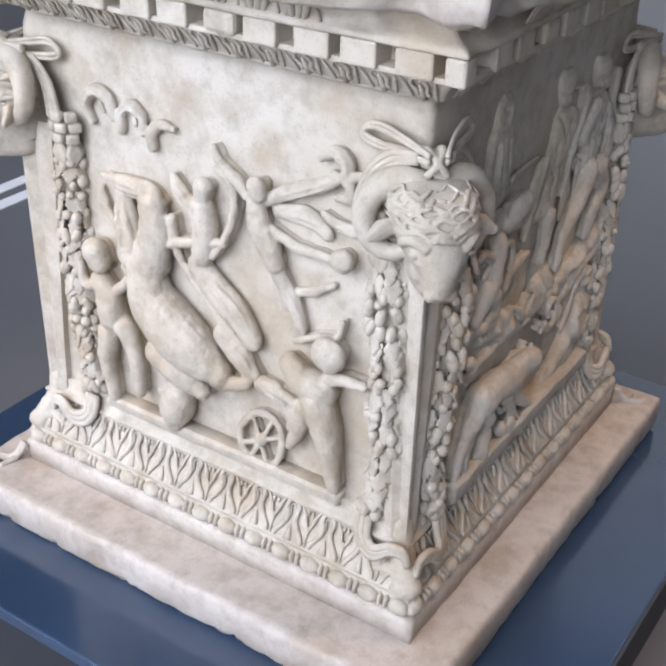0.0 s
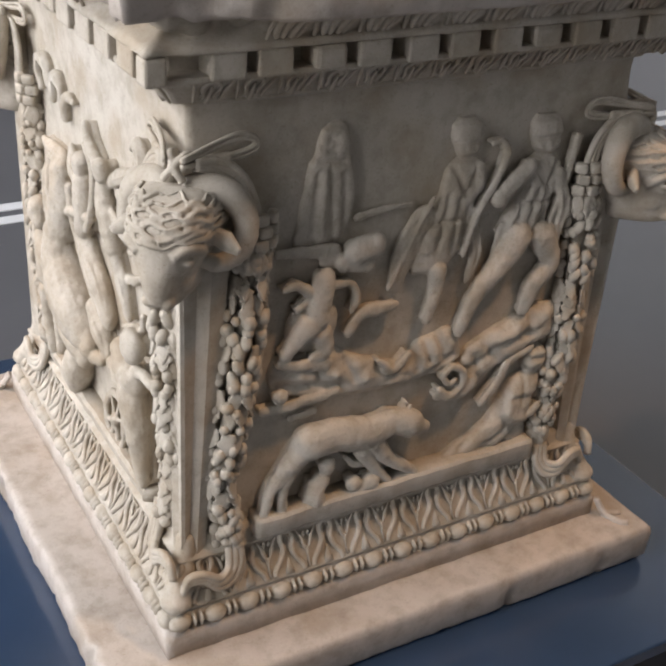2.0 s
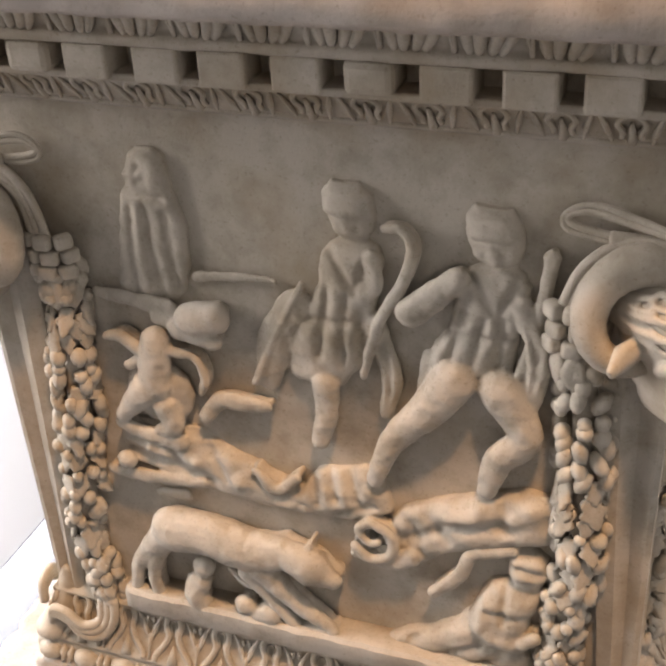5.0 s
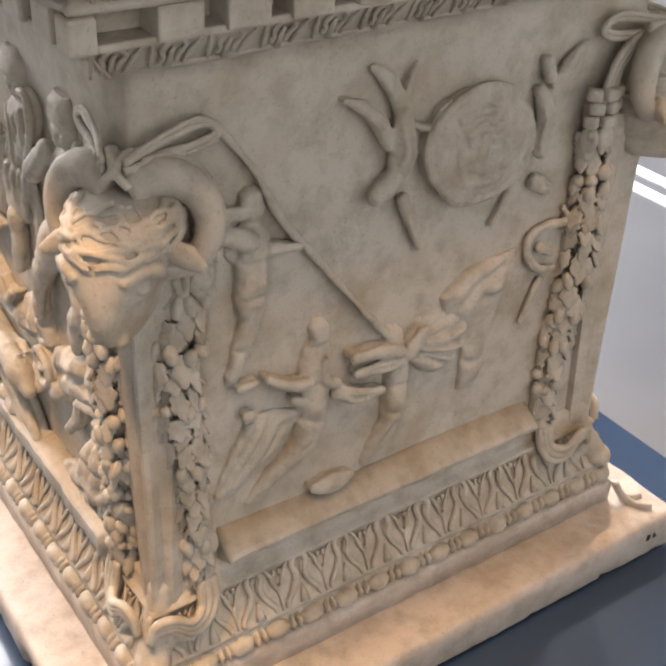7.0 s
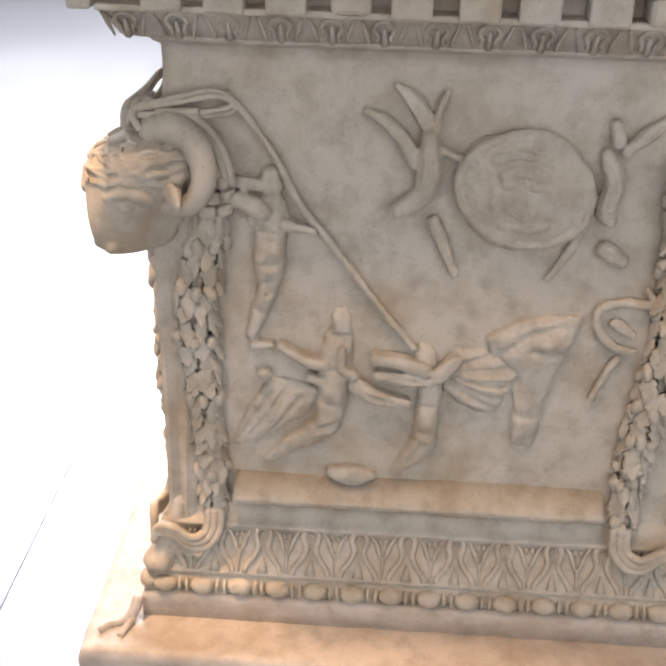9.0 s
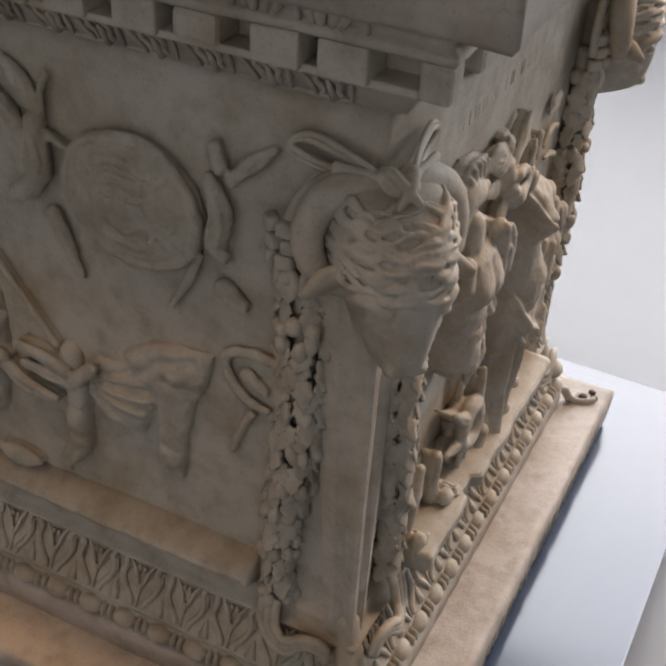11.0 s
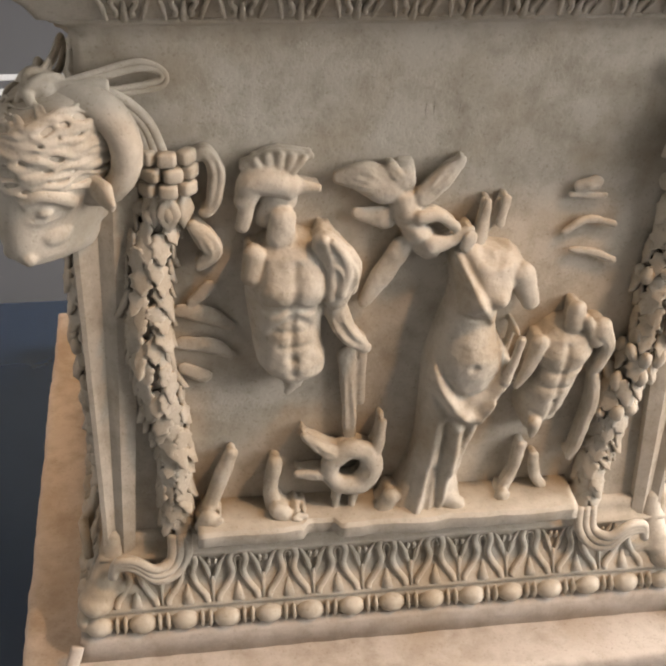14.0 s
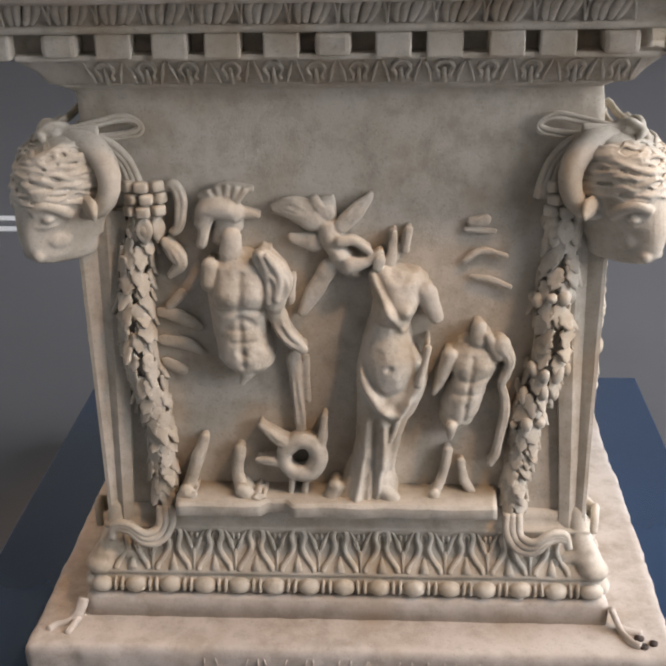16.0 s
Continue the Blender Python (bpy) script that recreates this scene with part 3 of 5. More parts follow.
# ---------- garlands ----------
TURNS = {"D": 0, "A": 1, "B": 2, "C": 3}
WALLS = {"A": 0.366, "B": 0.371, "C": 0.369, "D": 0.373}


bm = bmesh.new()
ball(bm, (0, 0, 0), 1, 2)
for v in bm.verts:
    v.co *= 1 + 0.10 * noise.noise(v.co * 1.7)
FRUIT = to_mesh("fruit", bm, STONE)
bm = bmesh.new()
ball(bm, (0, 0, 0), 1, 2)
for v in bm.verts:
    v.co.x *= 1 - 0.72 * abs(v.co.z) ** 1.5
    v.co.y *= 0.45 + 1.0 * min(1, abs(v.co.x) * 1.5)
PETAL = to_mesh("leaf", bm, STONE)
bm = bmesh.new()
box(bm, -0.5, 0.5, -0.5, 0.5, -0.5, 0.5, 0.24)
BLOCK = to_mesh("cap_block", bm, STONE)


def lobed_leaf(lobes, curl, seed):
    """A thick hanging leaf with a cut edge, a sunk midrib and a tip that curls away from the wall; one unit high, facing -y."""
    rng = random.Random(seed)
    b = bmesh.new()
    front, back = [], []
    n, m = 9, 6
    for i in range(n + 1):
        t = i / n
        w = max(0.05, math.sin(math.pi * min(1, 0.12 + 0.88 * t)) ** 0.7) * (1 + 0.22 * math.sin(2 * math.pi * lobes * t + rng.uniform(-0.4, 0.4)))
        rows = ([], [])
        for j in range(m + 1):
            q = 2 * j / m - 1
            rib = -0.22 * math.exp(-(q / 0.22) ** 2) - 0.45 * q * q
            out = 0.55 * t * curl + 0.45 * rib + 0.10 * math.cos(5 * math.pi * q) * (0.4 < abs(q) < 0.9)
            rows[0].append(b.verts.new((w * q, -(0.5 + out), 1 - 2 * t)))
            rows[1].append(b.verts.new((0.9 * w * q, -(0.05 + 0.5 * t * curl - 0.3 * q * q), 1 - 2 * t)))
        front.append(rows[0])
        back.append(rows[1])
    for i in range(n):
        for j in range(m):
            b.faces.new((front[i][j], front[i][j + 1], front[i + 1][j + 1], front[i + 1][j]))
            b.faces.new((back[i][j], back[i + 1][j], back[i + 1][j + 1], back[i][j + 1]))
        for j in (0, m):
            b.faces.new((front[i][j], front[i + 1][j], back[i + 1][j], back[i][j]))
    for i in (0, n):
        for j in range(m):
            b.faces.new((front[i][j], front[i][j + 1], back[i][j + 1], back[i][j]))
    return to_mesh("leaf", b, STONE)


LOBED = [lobed_leaf(3, 1.0, 1), lobed_leaf(2.5, 1.5, 2), lobed_leaf(3.5, 0.7, 3)]
LEAFINESS = {"A": 0.55, "B": 0.30, "C": 0.62, "D": 0.85}


def garland(face, line, seed):
    """A hanging bundle of fruit and leaves with a plaited cap; line in centimetres on the panel."""
    rng = random.Random(seed)
    wall = WALLS[face] + 0.004
    pts = smooth_line([(u / 100, 0, v / 100) for u, v in line], 8)
    n = len(pts) - 1
    top = pts[0]
    bm = bmesh.new()
    tube(bm, [(p.x, -wall - 0.004, p.z) for p in pts], 0.014, 8)
    body = part("garland", bm, STONE, altar, "hanging garland of carved fruit and leaves", rz(TURNS[face]))
    for row in range(3):
        for col in range(3):
            a = radians(-50 + 50 * col + 12 * (row % 2))
            part("cap_block", BLOCK, STONE, body, "", Matrix.LocRotScale((top.x + 0.027 * math.sin(a), -wall - 0.008 - 0.023 * math.cos(a), top.z + 0.020 - 0.0180 * row), Euler((0, 0, a)), (0.0205, 0.015, 0.0165)))
    low = pts[min(4, n)]
    for a in (-60, 0, 60):
        a = radians(a)
        part("sheath_leaf", PETAL, STONE, body, "", Matrix.LocRotScale((low.x + 0.019 * math.sin(a), -wall - 0.008 - 0.019 * math.cos(a), top.z - 0.044), Euler((0, 0, a)), (0.0150, 0.0085, 0.024)))
    s = 6.0
    while s < n:
        i = int(s)
        p = pts[i].lerp(pts[min(i + 1, n)], s - i)
        t = s / n
        w = 0.020 + 0.008 * math.sin(math.pi * min(1, 1.2 * t))
        kind = rng.random()
        leafy = rng.random() < LEAFINESS[face]
        for j in range(4 if leafy else 5):
            a = radians((-84 + 56 * j if leafy else -88 + 44 * j) + rng.uniform(-16, 16))
            c = Vector((p.x + w * math.sin(a), -wall - 0.004 - w * 0.95 * math.cos(a), p.z + rng.uniform(-0.007, 0.007)))
            if leafy:
                lean = rng.uniform(-0.35, 0.35)
                c -= 0.006 * Vector((math.sin(a), -math.cos(a), 0))
                part("leaf", LOBED[rng.randrange(3)], STONE, body, "", Matrix.LocRotScale(c, Euler((rng.uniform(-0.25, 0.2), lean, a)), (rng.uniform(0.009, 0.0135), rng.uniform(0.008, 0.012), rng.uniform(0.015, 0.021))))
            elif kind < 0.45:
                part("long_fruit", FRUIT, STONE, body, "", Matrix.LocRotScale(c, Euler((rng.uniform(-0.4, 0.4), rng.uniform(-0.5, 0.5), a)), (0.0085, 0.0088, rng.uniform(0.012, 0.016))))
            else:
                r = rng.uniform(0.0068, 0.0105)
                part("round_fruit", FRUIT, STONE, body, "", Matrix.LocRotScale(c, None, (r, r, r * rng.uniform(0.95, 1.35))))
        s += rng.uniform(0.9, 1.25) * 0.0170 / max(0.006, (pts[min(i + 1, n)] - pts[i]).length)
    # tail band and scroll at the foot
    sgn = -1 if line[0][0] < 0 else 1
    e = pts[-1]
    bm = bmesh.new()
    for off in (0.0, 0.009, 0.018):
        q = lambda du, dz, dd: (e.x + sgn * du, -(wall + dd), e.z + dz)
        tube(bm, smooth_line([q(-0.012 + off, 0.0, 0.02), q(-0.012 + off * 1.1, -0.032, 0.028), q(0.006 + off * 0.6, -0.058 + off, 0.036), q(0.032, -0.058 + off, 0.042), q(0.055, -0.038 + off * 0.7, 0.04), q(0.078, -0.038 + off * 0.5, 0.036), q(0.086, -0.056, 0.034)], 5), 0.0066, 8)
    part("ribbon_scroll", bm, STONE, altar, "curling ribbon end of the garland", rz(TURNS[face]))


garland("D", [(-27.9, 72.1), (-28.3, 67.7), (-30.1, 62.5), (-30.7, 55.8), (-31.0, 48.9), (-29.9, 41.8), (-28.8, 35.2), (-28.8, 28.3), (-28.9, 21.3)], 1)
garland("D", [(32.0, 72.0), (32.0, 67.7), (32.0, 62.6), (30.9, 56.0), (31.8, 50.7), (30.6, 44.4), (28.4, 38.0), (28.1, 32.1), (27.0, 26.9), (27.1, 20.7)], 2)
garland("B", [(-27.9, 70.0), (-28.0, 67.1), (-28.1, 61.8), (-28.8, 55.7), (-29.3, 49.3), (-30.4, 42.0), (-31.0, 35.0), (-32.1, 29.3), (-30.9, 22.2), (-30.5, 18.0)], 3)
garland("B", [(29.4, 69.5), (30.0, 66.1), (30.7, 61.4), (31.0, 54.5), (30.9, 47.4), (31.4, 39.9), (30.3, 33.0), (29.9, 26.6), (29.5, 19.5)], 4)
garland("C", [(-31.0, 68.5), (-31.4, 65.6), (-31.8, 60.9), (-33.1, 55.5), (-33.6, 48.6), (-33.0, 41.9), (-32.6, 35.0), (-31.9, 27.8), (-31.8, 20.0)], 5)
garland("C", [(28.6, 72.2), (29.2, 66.8), (29.8, 61.2), (30.0, 54.7), (29.8, 48.0), (29.0, 41.0), (28.2, 35.3), (27.7, 27.8), (27.7, 20.7)], 6)
garland("A", [(-27.5, 70.5), (-27.9, 65.4), (-28.5, 59.4), (-28.4, 52.5), (-28.8, 46.1), (-27.9, 40.0), (-28.3, 33.8), (-27.4, 27.3), (-27.2, 20.2)], 7)
garland("A", [(32.0, 69.5), (32.5, 67.0), (32.8, 61.9), (32.4, 56.5), (33.0, 51.2), (33.7, 45.7), (32.9, 40.3), (33.6, 34.5), (33.2, 28.0), (31.5, 20.5)], 8)

# ledges under the figure panels
for face, u0, u1, z0, z1, depth in (("D", -0.262, 0.240, 0.214, 0.238, 0.060), ("C", -0.285, 0.245, 0.218, 0.232, 0.038), ("B", -0.265, 0.265, 0.180, 0.215, 0.034), ("A", -0.225, 0.262, 0.196, 0.218, 0.030)):
    bm = bmesh.new()
    rows = []
    for i in range(61):
        u = u0 + (u1 - u0) * i / 60
        w = WALLS[face]
        worn = 0.004 * noise.noise(Vector((u * 20, 0, TURNS[face]))) + 0.002 * noise.noise(Vector((u * 70, 3, 1)))
        if face == "D" and -0.125 < u < -0.085:
            worn -= 0.012
        d = depth + worn
        rows.append([bm.verts.new((u, -(w + a), z)) for a, z in ((-0.02, z0 - 0.02), (0.004, z0 - 0.016), (d - 0.014, z0 - 0.004), (d - 0.003, z0), (d, z0 + 0.004), (d, z1 - 0.005), (d - 0.004, z1), (-0.02, z1 + (0.034 if face == "C" else 0.004)))])
    for a, b in zip(rows, rows[1:]):
        for j in range(8):
            bm.faces.new((a[j], a[(j + 1) % 8], b[(j + 1) % 8], b[j]))
        for j in (2, 3, 5, 6):
            bm.edges.get((a[j], b[j])).smooth = False
    bm.faces.new(rows[0])
    bm.faces.new(rows[-1])
    part("figure_ledge", bm, STONE, altar, "narrow worn ledge under the carved figures", rz(TURNS[face]))

# ---------- carved figures, plain rounded forms ----------


def carved_body(bm, put, rows, marks):
    """A rounded body: rows of (height, edge, edge, depth); marks are bulges or grooves of (amount, width, line)."""
    rows = sorted(rows)
    n, m = 110, 44
    span = [rows[0][0] + (rows[-1][0] - rows[0][0]) * i / n for i in range(n + 1)]
    rings = []
    for v in span:
        j = max(1, min(len(rows) - 1, next((q for q in range(1, len(rows)) if rows[q][0] >= v), len(rows) - 1)))
        a, b = rows[j - 1], rows[j]
        t = (v - a[0]) / (b[0] - a[0])
        t = 0.5 * t + 0.5 * t * t * (3 - 2 * t)
        left, right, deep = (a[q] + (b[q] - a[q]) * t for q in (1, 2, 3))
        ring = []
        for i in range(m + 1):
            w = math.pi * (i / m - 0.5)
            u = (left + right) / 2 + (right - left) / 2 * math.sin(w)
            d = deep * max(0.0, math.cos(w)) ** 0.62
            for amount, width, line in marks:
                near = 1e9
                for q in range(max(1, len(line) - 1)):
                    ax, ay = line[q]
                    bx, by = line[min(q + 1, len(line) - 1)]
                    lx, ly = bx - ax, by - ay
                    f = max(0.0, min(1.0, ((u - ax) * lx + (v - ay) * ly) / (lx * lx + ly * ly + 1e-9)))
                    near = min(near, (u - ax - f * lx) ** 2 + (v - ay - f * ly) ** 2)
                if near < 9 * width * width:
                    d += amount * math.exp(-near / (width * width)) * min(1.0, max(0.0, math.cos(w)) * 2.5)
            ring.append(bm.verts.new(put(u, max(0.0, d), v)))
        ring.append(bm.verts.new(put(right, -0.8, v)))
        ring.append(bm.verts.new(put(left, -0.8, v)))
        rings.append(ring)
    k = m + 3
    for a, b in zip(rings, rings[1:]):
        for i in range(k):
            bm.faces.new((a[i], a[(i + 1) % k], b[(i + 1) % k], b[i]))
    bm.faces.new(rings[0][::-1])
    bm.faces.new(rings[-1])


def relief(name, face, label, strokes, bodies=()):
    """A carved form: each stroke is (lift, depth factor, points of along, up, radius, ridges), in centimetres on the panel."""
    bm = bmesh.new()
    wall = WALLS[face] * 100
    put = lambda u, d, v: (u / 100, -(wall + d) / 100, v / 100)
    rng = random.Random(len(strokes) + TURNS[face])
    for lift, deep, pts, *ridges in strokes:
        line = [Vector(p) for p in pts]
        if len(pts) > 2:
            line = smooth_line(pts, 7)
        elif len(pts) == 2:
            line = [line[0].lerp(line[1], i / 6) for i in range(7)]
        radii = [max(0.28, q.z) for q in line]
        for q, r in ((line[0], radii[0]), (line[-1], radii[-1])):
            ball(bm, put(q.x, lift, q.y), (r / 100, max(0.28, deep * r) / 100, r / 100), 3 if r > 1 else 2)
            if lift > 1.0:
                ball(bm, put(q.x, 0.3 * lift, q.y), (0.72 * r / 100, 0.6 * lift / 100, 0.72 * r / 100), 2)
        if len(line) == 1:
            continue
        tube(bm, [put(q.x, lift, q.y) for q in line], [r / 100 for r in radii], 18 if max(radii) > 1 else 10, deep)
        if lift > 1.0:
            tube(bm, [put(q.x, 0.3 * lift, q.y) for q in line], [0.72 * r / 100 for r in radii], 10, min(2.0, 0.6 * lift / max(0.5, sum(radii) / len(radii))))
        for j in range(ridges[0] if ridges else 0):
            n = ridges[0]
            off = -0.82 + 1.64 * (j + 0.5) / n
            ph = rng.uniform(0, 6)
            path = []
            for i, q in enumerate(line):
                way = (line[min(i + 1, len(line) - 1)] - line[max(i - 1, 0)])
                side = Vector((-way.y, way.x)).normalized()
                o = max(-0.93, min(0.93, off + 0.12 * math.sin(ph + 2.2 * i / len(line) * 3)))
                path.append(put(q.x + side.x * o * radii[i], lift + deep * radii[i] * math.sqrt(1 - o * o) - 0.05 - 0.25 * (1 - math.sin(math.pi * (i + 0.5) / len(line))), q.y + side.y * o * radii[i]))
            mean = sum(radii) / len(radii)
            tube(bm, path, [max(0.22, 0.62 * mean / n) / 100 * max(0.12, math.sin(math.pi * (i + 0.5) / len(path)) ** 0.7) for i in range(len(path))], 8)
    for rows, marks in bodies:
        carved_body(bm, put, rows, marks)
    ob = part(name, bm, STONE, altar, label or "worn carved form in relief", rz(TURNS[face]))
    return carve(blob_modifiers(ob, 0.0019, 1), 0.0030 if face == "D" else 0.0042, 0.002 if face == "D" else 0.003)


relief("relief_warrior_torso", "D", "headless male torso in high relief with draped shoulder", [
    (3.2, 0.9, [(-18.8, 62.3, 1.3), (-18.9, 59.7, 1.4)]),
    (2.5, 0.8, [(-15.7, 64.1, 1.7), (-15.5, 66.3, 1.4)]),
    (1.2, 0.6, [(-15.9, 68.5, 2.2), (-17.3, 65.9, 1.3)]),
    (4, 0.7, [(-11.0, 63.9, 1.5), (-8.8, 60.7, 2.1), (-9.5, 56.9, 1.6)], 4),
    (5, 0.9, [(-11.2, 64.6, 0.5), (-10.2, 61.4, 0.5), (-10.3, 57.3, 0.5)]),
    (5.2, 0.9, [(-10.2, 64.4, 0.5), (-8.5, 61.5, 0.6), (-9.1, 57.8, 0.5)]),
    (3, 0.7, [(-9.6, 55.3, 1.5), (-7.8, 51.2, 1.3), (-5.7, 49.0, 0.9)], 2),
    (2, 0.8, [(-6.9, 60.0, 0.6), (-7.5, 56.6, 0.8)]),
    (0.8, 0.5, [(-7.4, 46.8, 1.2), (-6.8, 39.6, 1.0), (-6.4, 32.9, 0.9)], 2),
    (0.8, 0.5, [(-5.4, 46.8, 0.6), (-5.4, 39.6, 0.6)]),
    (3.8, 0.7, [(-14.2, 45.3, 1.1), (-14.9, 43.9, 0.6)]),
], [
    ([(64.0, -16.5, -13.7, 2.5), (63.1, -18.1, -10.7, 4), (62.0, -19.2, -9.5, 4.8), (60.0, -19.6, -9.1, 5.4), (58.0, -19.7, -9.5, 5.8), (56.0, -19.6, -10.0, 5.6), (54.0, -19.4, -10.5, 5.3), (51.9, -19.1, -10.7, 5.2), (49.8, -18.8, -10.7, 5.3), (47.8, -18.5, -10.2, 5.4), (46.5, -17.9, -10.1, 5.2), (45.6, -16.6, -11.1, 4.8), (44.8, -15.6, -12.4, 3.8), (43.8, -15.4, -13.7, 2.5)],
     [(-0.4, 0.54, [(-14.2, 61.3), (-14.6, 56.0), (-14.6, 50.5), (-14.4, 47.0)]),
      (-0.6, 0.58, [(-19.4, 56.9), (-17.6, 55.7), (-15.2, 56.2)]),
      (-0.6, 0.58, [(-13.9, 56.2), (-11.8, 55.7), (-9.9, 57.1)]),
      (0.55, 1.82, [(-17.1, 58.5)]),
      (0.55, 1.82, [(-12.1, 58.5)]),
      (-0.35, 0.54, [(-15.0, 54.7), (-16.8, 52.9), (-18.1, 50.1)]),
      (-0.35, 0.54, [(-14.0, 54.8), (-11.9, 52.9), (-11.3, 50.2)]),
      (-0.25, 0.40, [(-16.2, 52.8), (-12.6, 52.9)]),
      (-0.25, 0.40, [(-16.0, 50.8), (-12.5, 50.8)]),
      (-0.5, 0.40, [(-14.3, 49.0)]),
      (0.35, 1.21, [(-18.1, 48.0)]),
      (0.35, 1.19, [(-10.7, 48.6)]),
      (-0.5, 0.58, [(-18.2, 61.3), (-18.8, 57.3)]),
      (-0.4, 0.55, [(-18.1, 46.3), (-15.6, 44.9), (-12.4, 45.5)])]),
])
relief("relief_cupid", "D", "small winged figure with spread cloak in relief", [
    (1.2, 0.4, [(-9.2, 70.4, 0.9), (-6.6, 70.4, 1.9), (-3.9, 69.1, 2.2)], 5),
    (0.8, 0.3, [(-6.8, 65.8, 0.9), (-3.7, 65.1, 1.5)]),
    (1.6, 0.45, [(4.5, 72.2, 0.6), (2.4, 70.0, 1.3), (0.4, 67.9, 1.2)], 3),
    (1.5, 0.5, [(-3.5, 71.7, 0.7), (-2.3, 69.8, 0.9)], 2),
    (2.4, 0.8, [(0.1, 65.7, 0.9), (2.2, 65.8, 0.7), (4.2, 64.4, 0.6)]),
    (2.4, 0.8, [(1.6, 62.1, 1.2), (3.9, 62.6, 0.8), (5.9, 63.9, 0.7)]),
    (1.3, 0.5, [(-1.6, 61.4, 1.4), (-4.0, 57.4, 1.3), (-5.7, 54.3, 0.8)]),
    (1.8, 0.6, [(7.9, 67.1, 0.5), (7.5, 63.5, 0.8), (7.1, 61.9, 1.0)]),
    (1.8, 0.6, [(10.0, 67.4, 0.6), (9.6, 64.2, 0.6)]),
], [
    ([(71.9, -2.6, -0.9, 0.6), (70.8, -3.1, -0.5, 1.8), (68.9, -3.2, -0.4, 2), (67.3, -3.1, 0.1, 2.2), (65.1, -2.7, 1.0, 2.6), (62.8, -1.5, 2.4, 2.8), (60.8, -0.3, 3.2, 2.6), (59.6, 0.9, 3.1, 1)],
     [(-0.5, 0.43, [(-3.2, 68.6), (-0.2, 68.7)]),
      (-0.4, 0.44, [(-2.1, 64.7), (1.0, 65.3)]),
      (-0.4, 0.44, [(-0.6, 62.0), (2.2, 63.1)]),
      (0.4, 0.89, [(0.0, 63.4)]),
      (-0.4, 0.37, [(-2.6, 69.9), (-1.4, 69.5)])]),
])
relief("relief_draped_woman", "D", "headless woman in high relief with slipping drapery", [
    (3.2, 0.8, [(12.5, 58.2, 1.7), (14.0, 54.5, 1.1)]),
    (3, 0.6, [(5.9, 63.2, 0.9), (5.5, 62.1, 0.7)]),
    (1, 0.6, [(7.7, 66.8, 0.6), (8.0, 63.2, 0.8)]),
    (1, 0.6, [(9.5, 66.8, 0.5), (9.1, 63.9, 0.5)]),
    (3.6, 0.8, [(6.5, 25.2, 1.3), (7.7, 23.7, 1.4)]),
    (3.2, 0.8, [(-1.1, 25.6, 1.3), (-2.0, 23.8, 1.1)]),
    (5.4, 0.9, [(12.9, 50.4, 0.6), (12.4, 47.6, 0.6), (11.6, 44.5, 0.7)]),
    (4.8, 0.9, [(8.5, 39.2, 0.6), (8.2, 36.7, 0.5), (7.5, 34.5, 0.4)]),
], [
    ([(62.1, 5.0, 7.7, 2.5), (61.0, 4.2, 11.7, 4), (59.7, 4.1, 13.0, 4.8), (58.0, 4.5, 12.4, 5.2), (56.1, 4.8, 11.5, 5.6), (54.0, 4.5, 10.7, 5.2), (52.0, 3.8, 10.3, 5), (50.0, 3.2, 10.7, 5.4), (47.8, 2.8, 11.9, 5.8), (45.8, 2.4, 12.9, 6), (43.7, 2.2, 13.1, 5.9), (41.5, 2.3, 12.6, 5.6), (39.4, 2.3, 11.7, 5.3), (36.5, 2.2, 10.0, 5), (33.5, 2.1, 9.1, 4.8), (30.5, 1.6, 8.5, 4.6), (27.5, 0.5, 8.0, 4.6), (25.1, -0.5, 8.5, 4.8), (23.0, -1.2, 8.9, 5)],
     [(1.4, 1.43, [(6.5, 55.8)]),
      (1.4, 1.40, [(10.3, 55.9)]),
      (-0.49, 0.52, [(5.5, 53.8), (8.1, 53.2), (11.5, 54.1)]),
      (0.7, 0.52, [(4.5, 61.0), (6.5, 57.4), (9.3, 52.8)]),
      (-0.42, 0.38, [(5.3, 61.3), (7.3, 57.5), (10.0, 53.4)]),
      (0.7, 2.78, [(7.8, 48.2)]),
      (-0.7, 0.40, [(7.3, 47.3)]),
      (1.12, 0.79, [(2.3, 47.1), (3.3, 43.6), (5.9, 40.4), (8.8, 39.3), (11.6, 43.7), (12.8, 48.6)]),
      (-0.7, 0.53, [(2.9, 48.0), (4.6, 44.5), (6.5, 42.2), (9.4, 43.3), (11.6, 47.2)]),
      (-0.84, 0.56, [(2.7, 43.6), (4.9, 39.7), (7.8, 37.6)]),
      (0.7, 0.54, [(6.5, 40.1), (8.1, 37.6), (10.4, 41.6)]),
      (-0.7, 0.41, [(9.1, 38.3), (11.3, 42.3)]),
      (-0.98, 0.58, [(5.2, 37.9), (5.0, 32.0), (4.7, 23.6)]),
      (0.7, 0.64, [(6.5, 37.2), (6.5, 30.5), (5.9, 25.2)]),
      (-0.84, 0.57, [(7.9, 36.5), (7.6, 32.0), (7.2, 28.3)]),
      (0.56, 0.59, [(3.7, 37.9), (3.2, 30.5), (2.0, 23.6)]),
      (-0.7, 0.44, [(2.8, 36.4), (2.1, 29.7), (0.7, 23.6)]),
      (-0.7, 0.51, [(4.1, 30.5), (3.2, 23.2)]),
      (-0.7, 0.43, [(6.5, 29.0), (5.9, 23.0)]),
      (-0.56, 0.64, [(7.7, 61.3), (9.0, 60.4), (10.2, 61.4)])]),
])
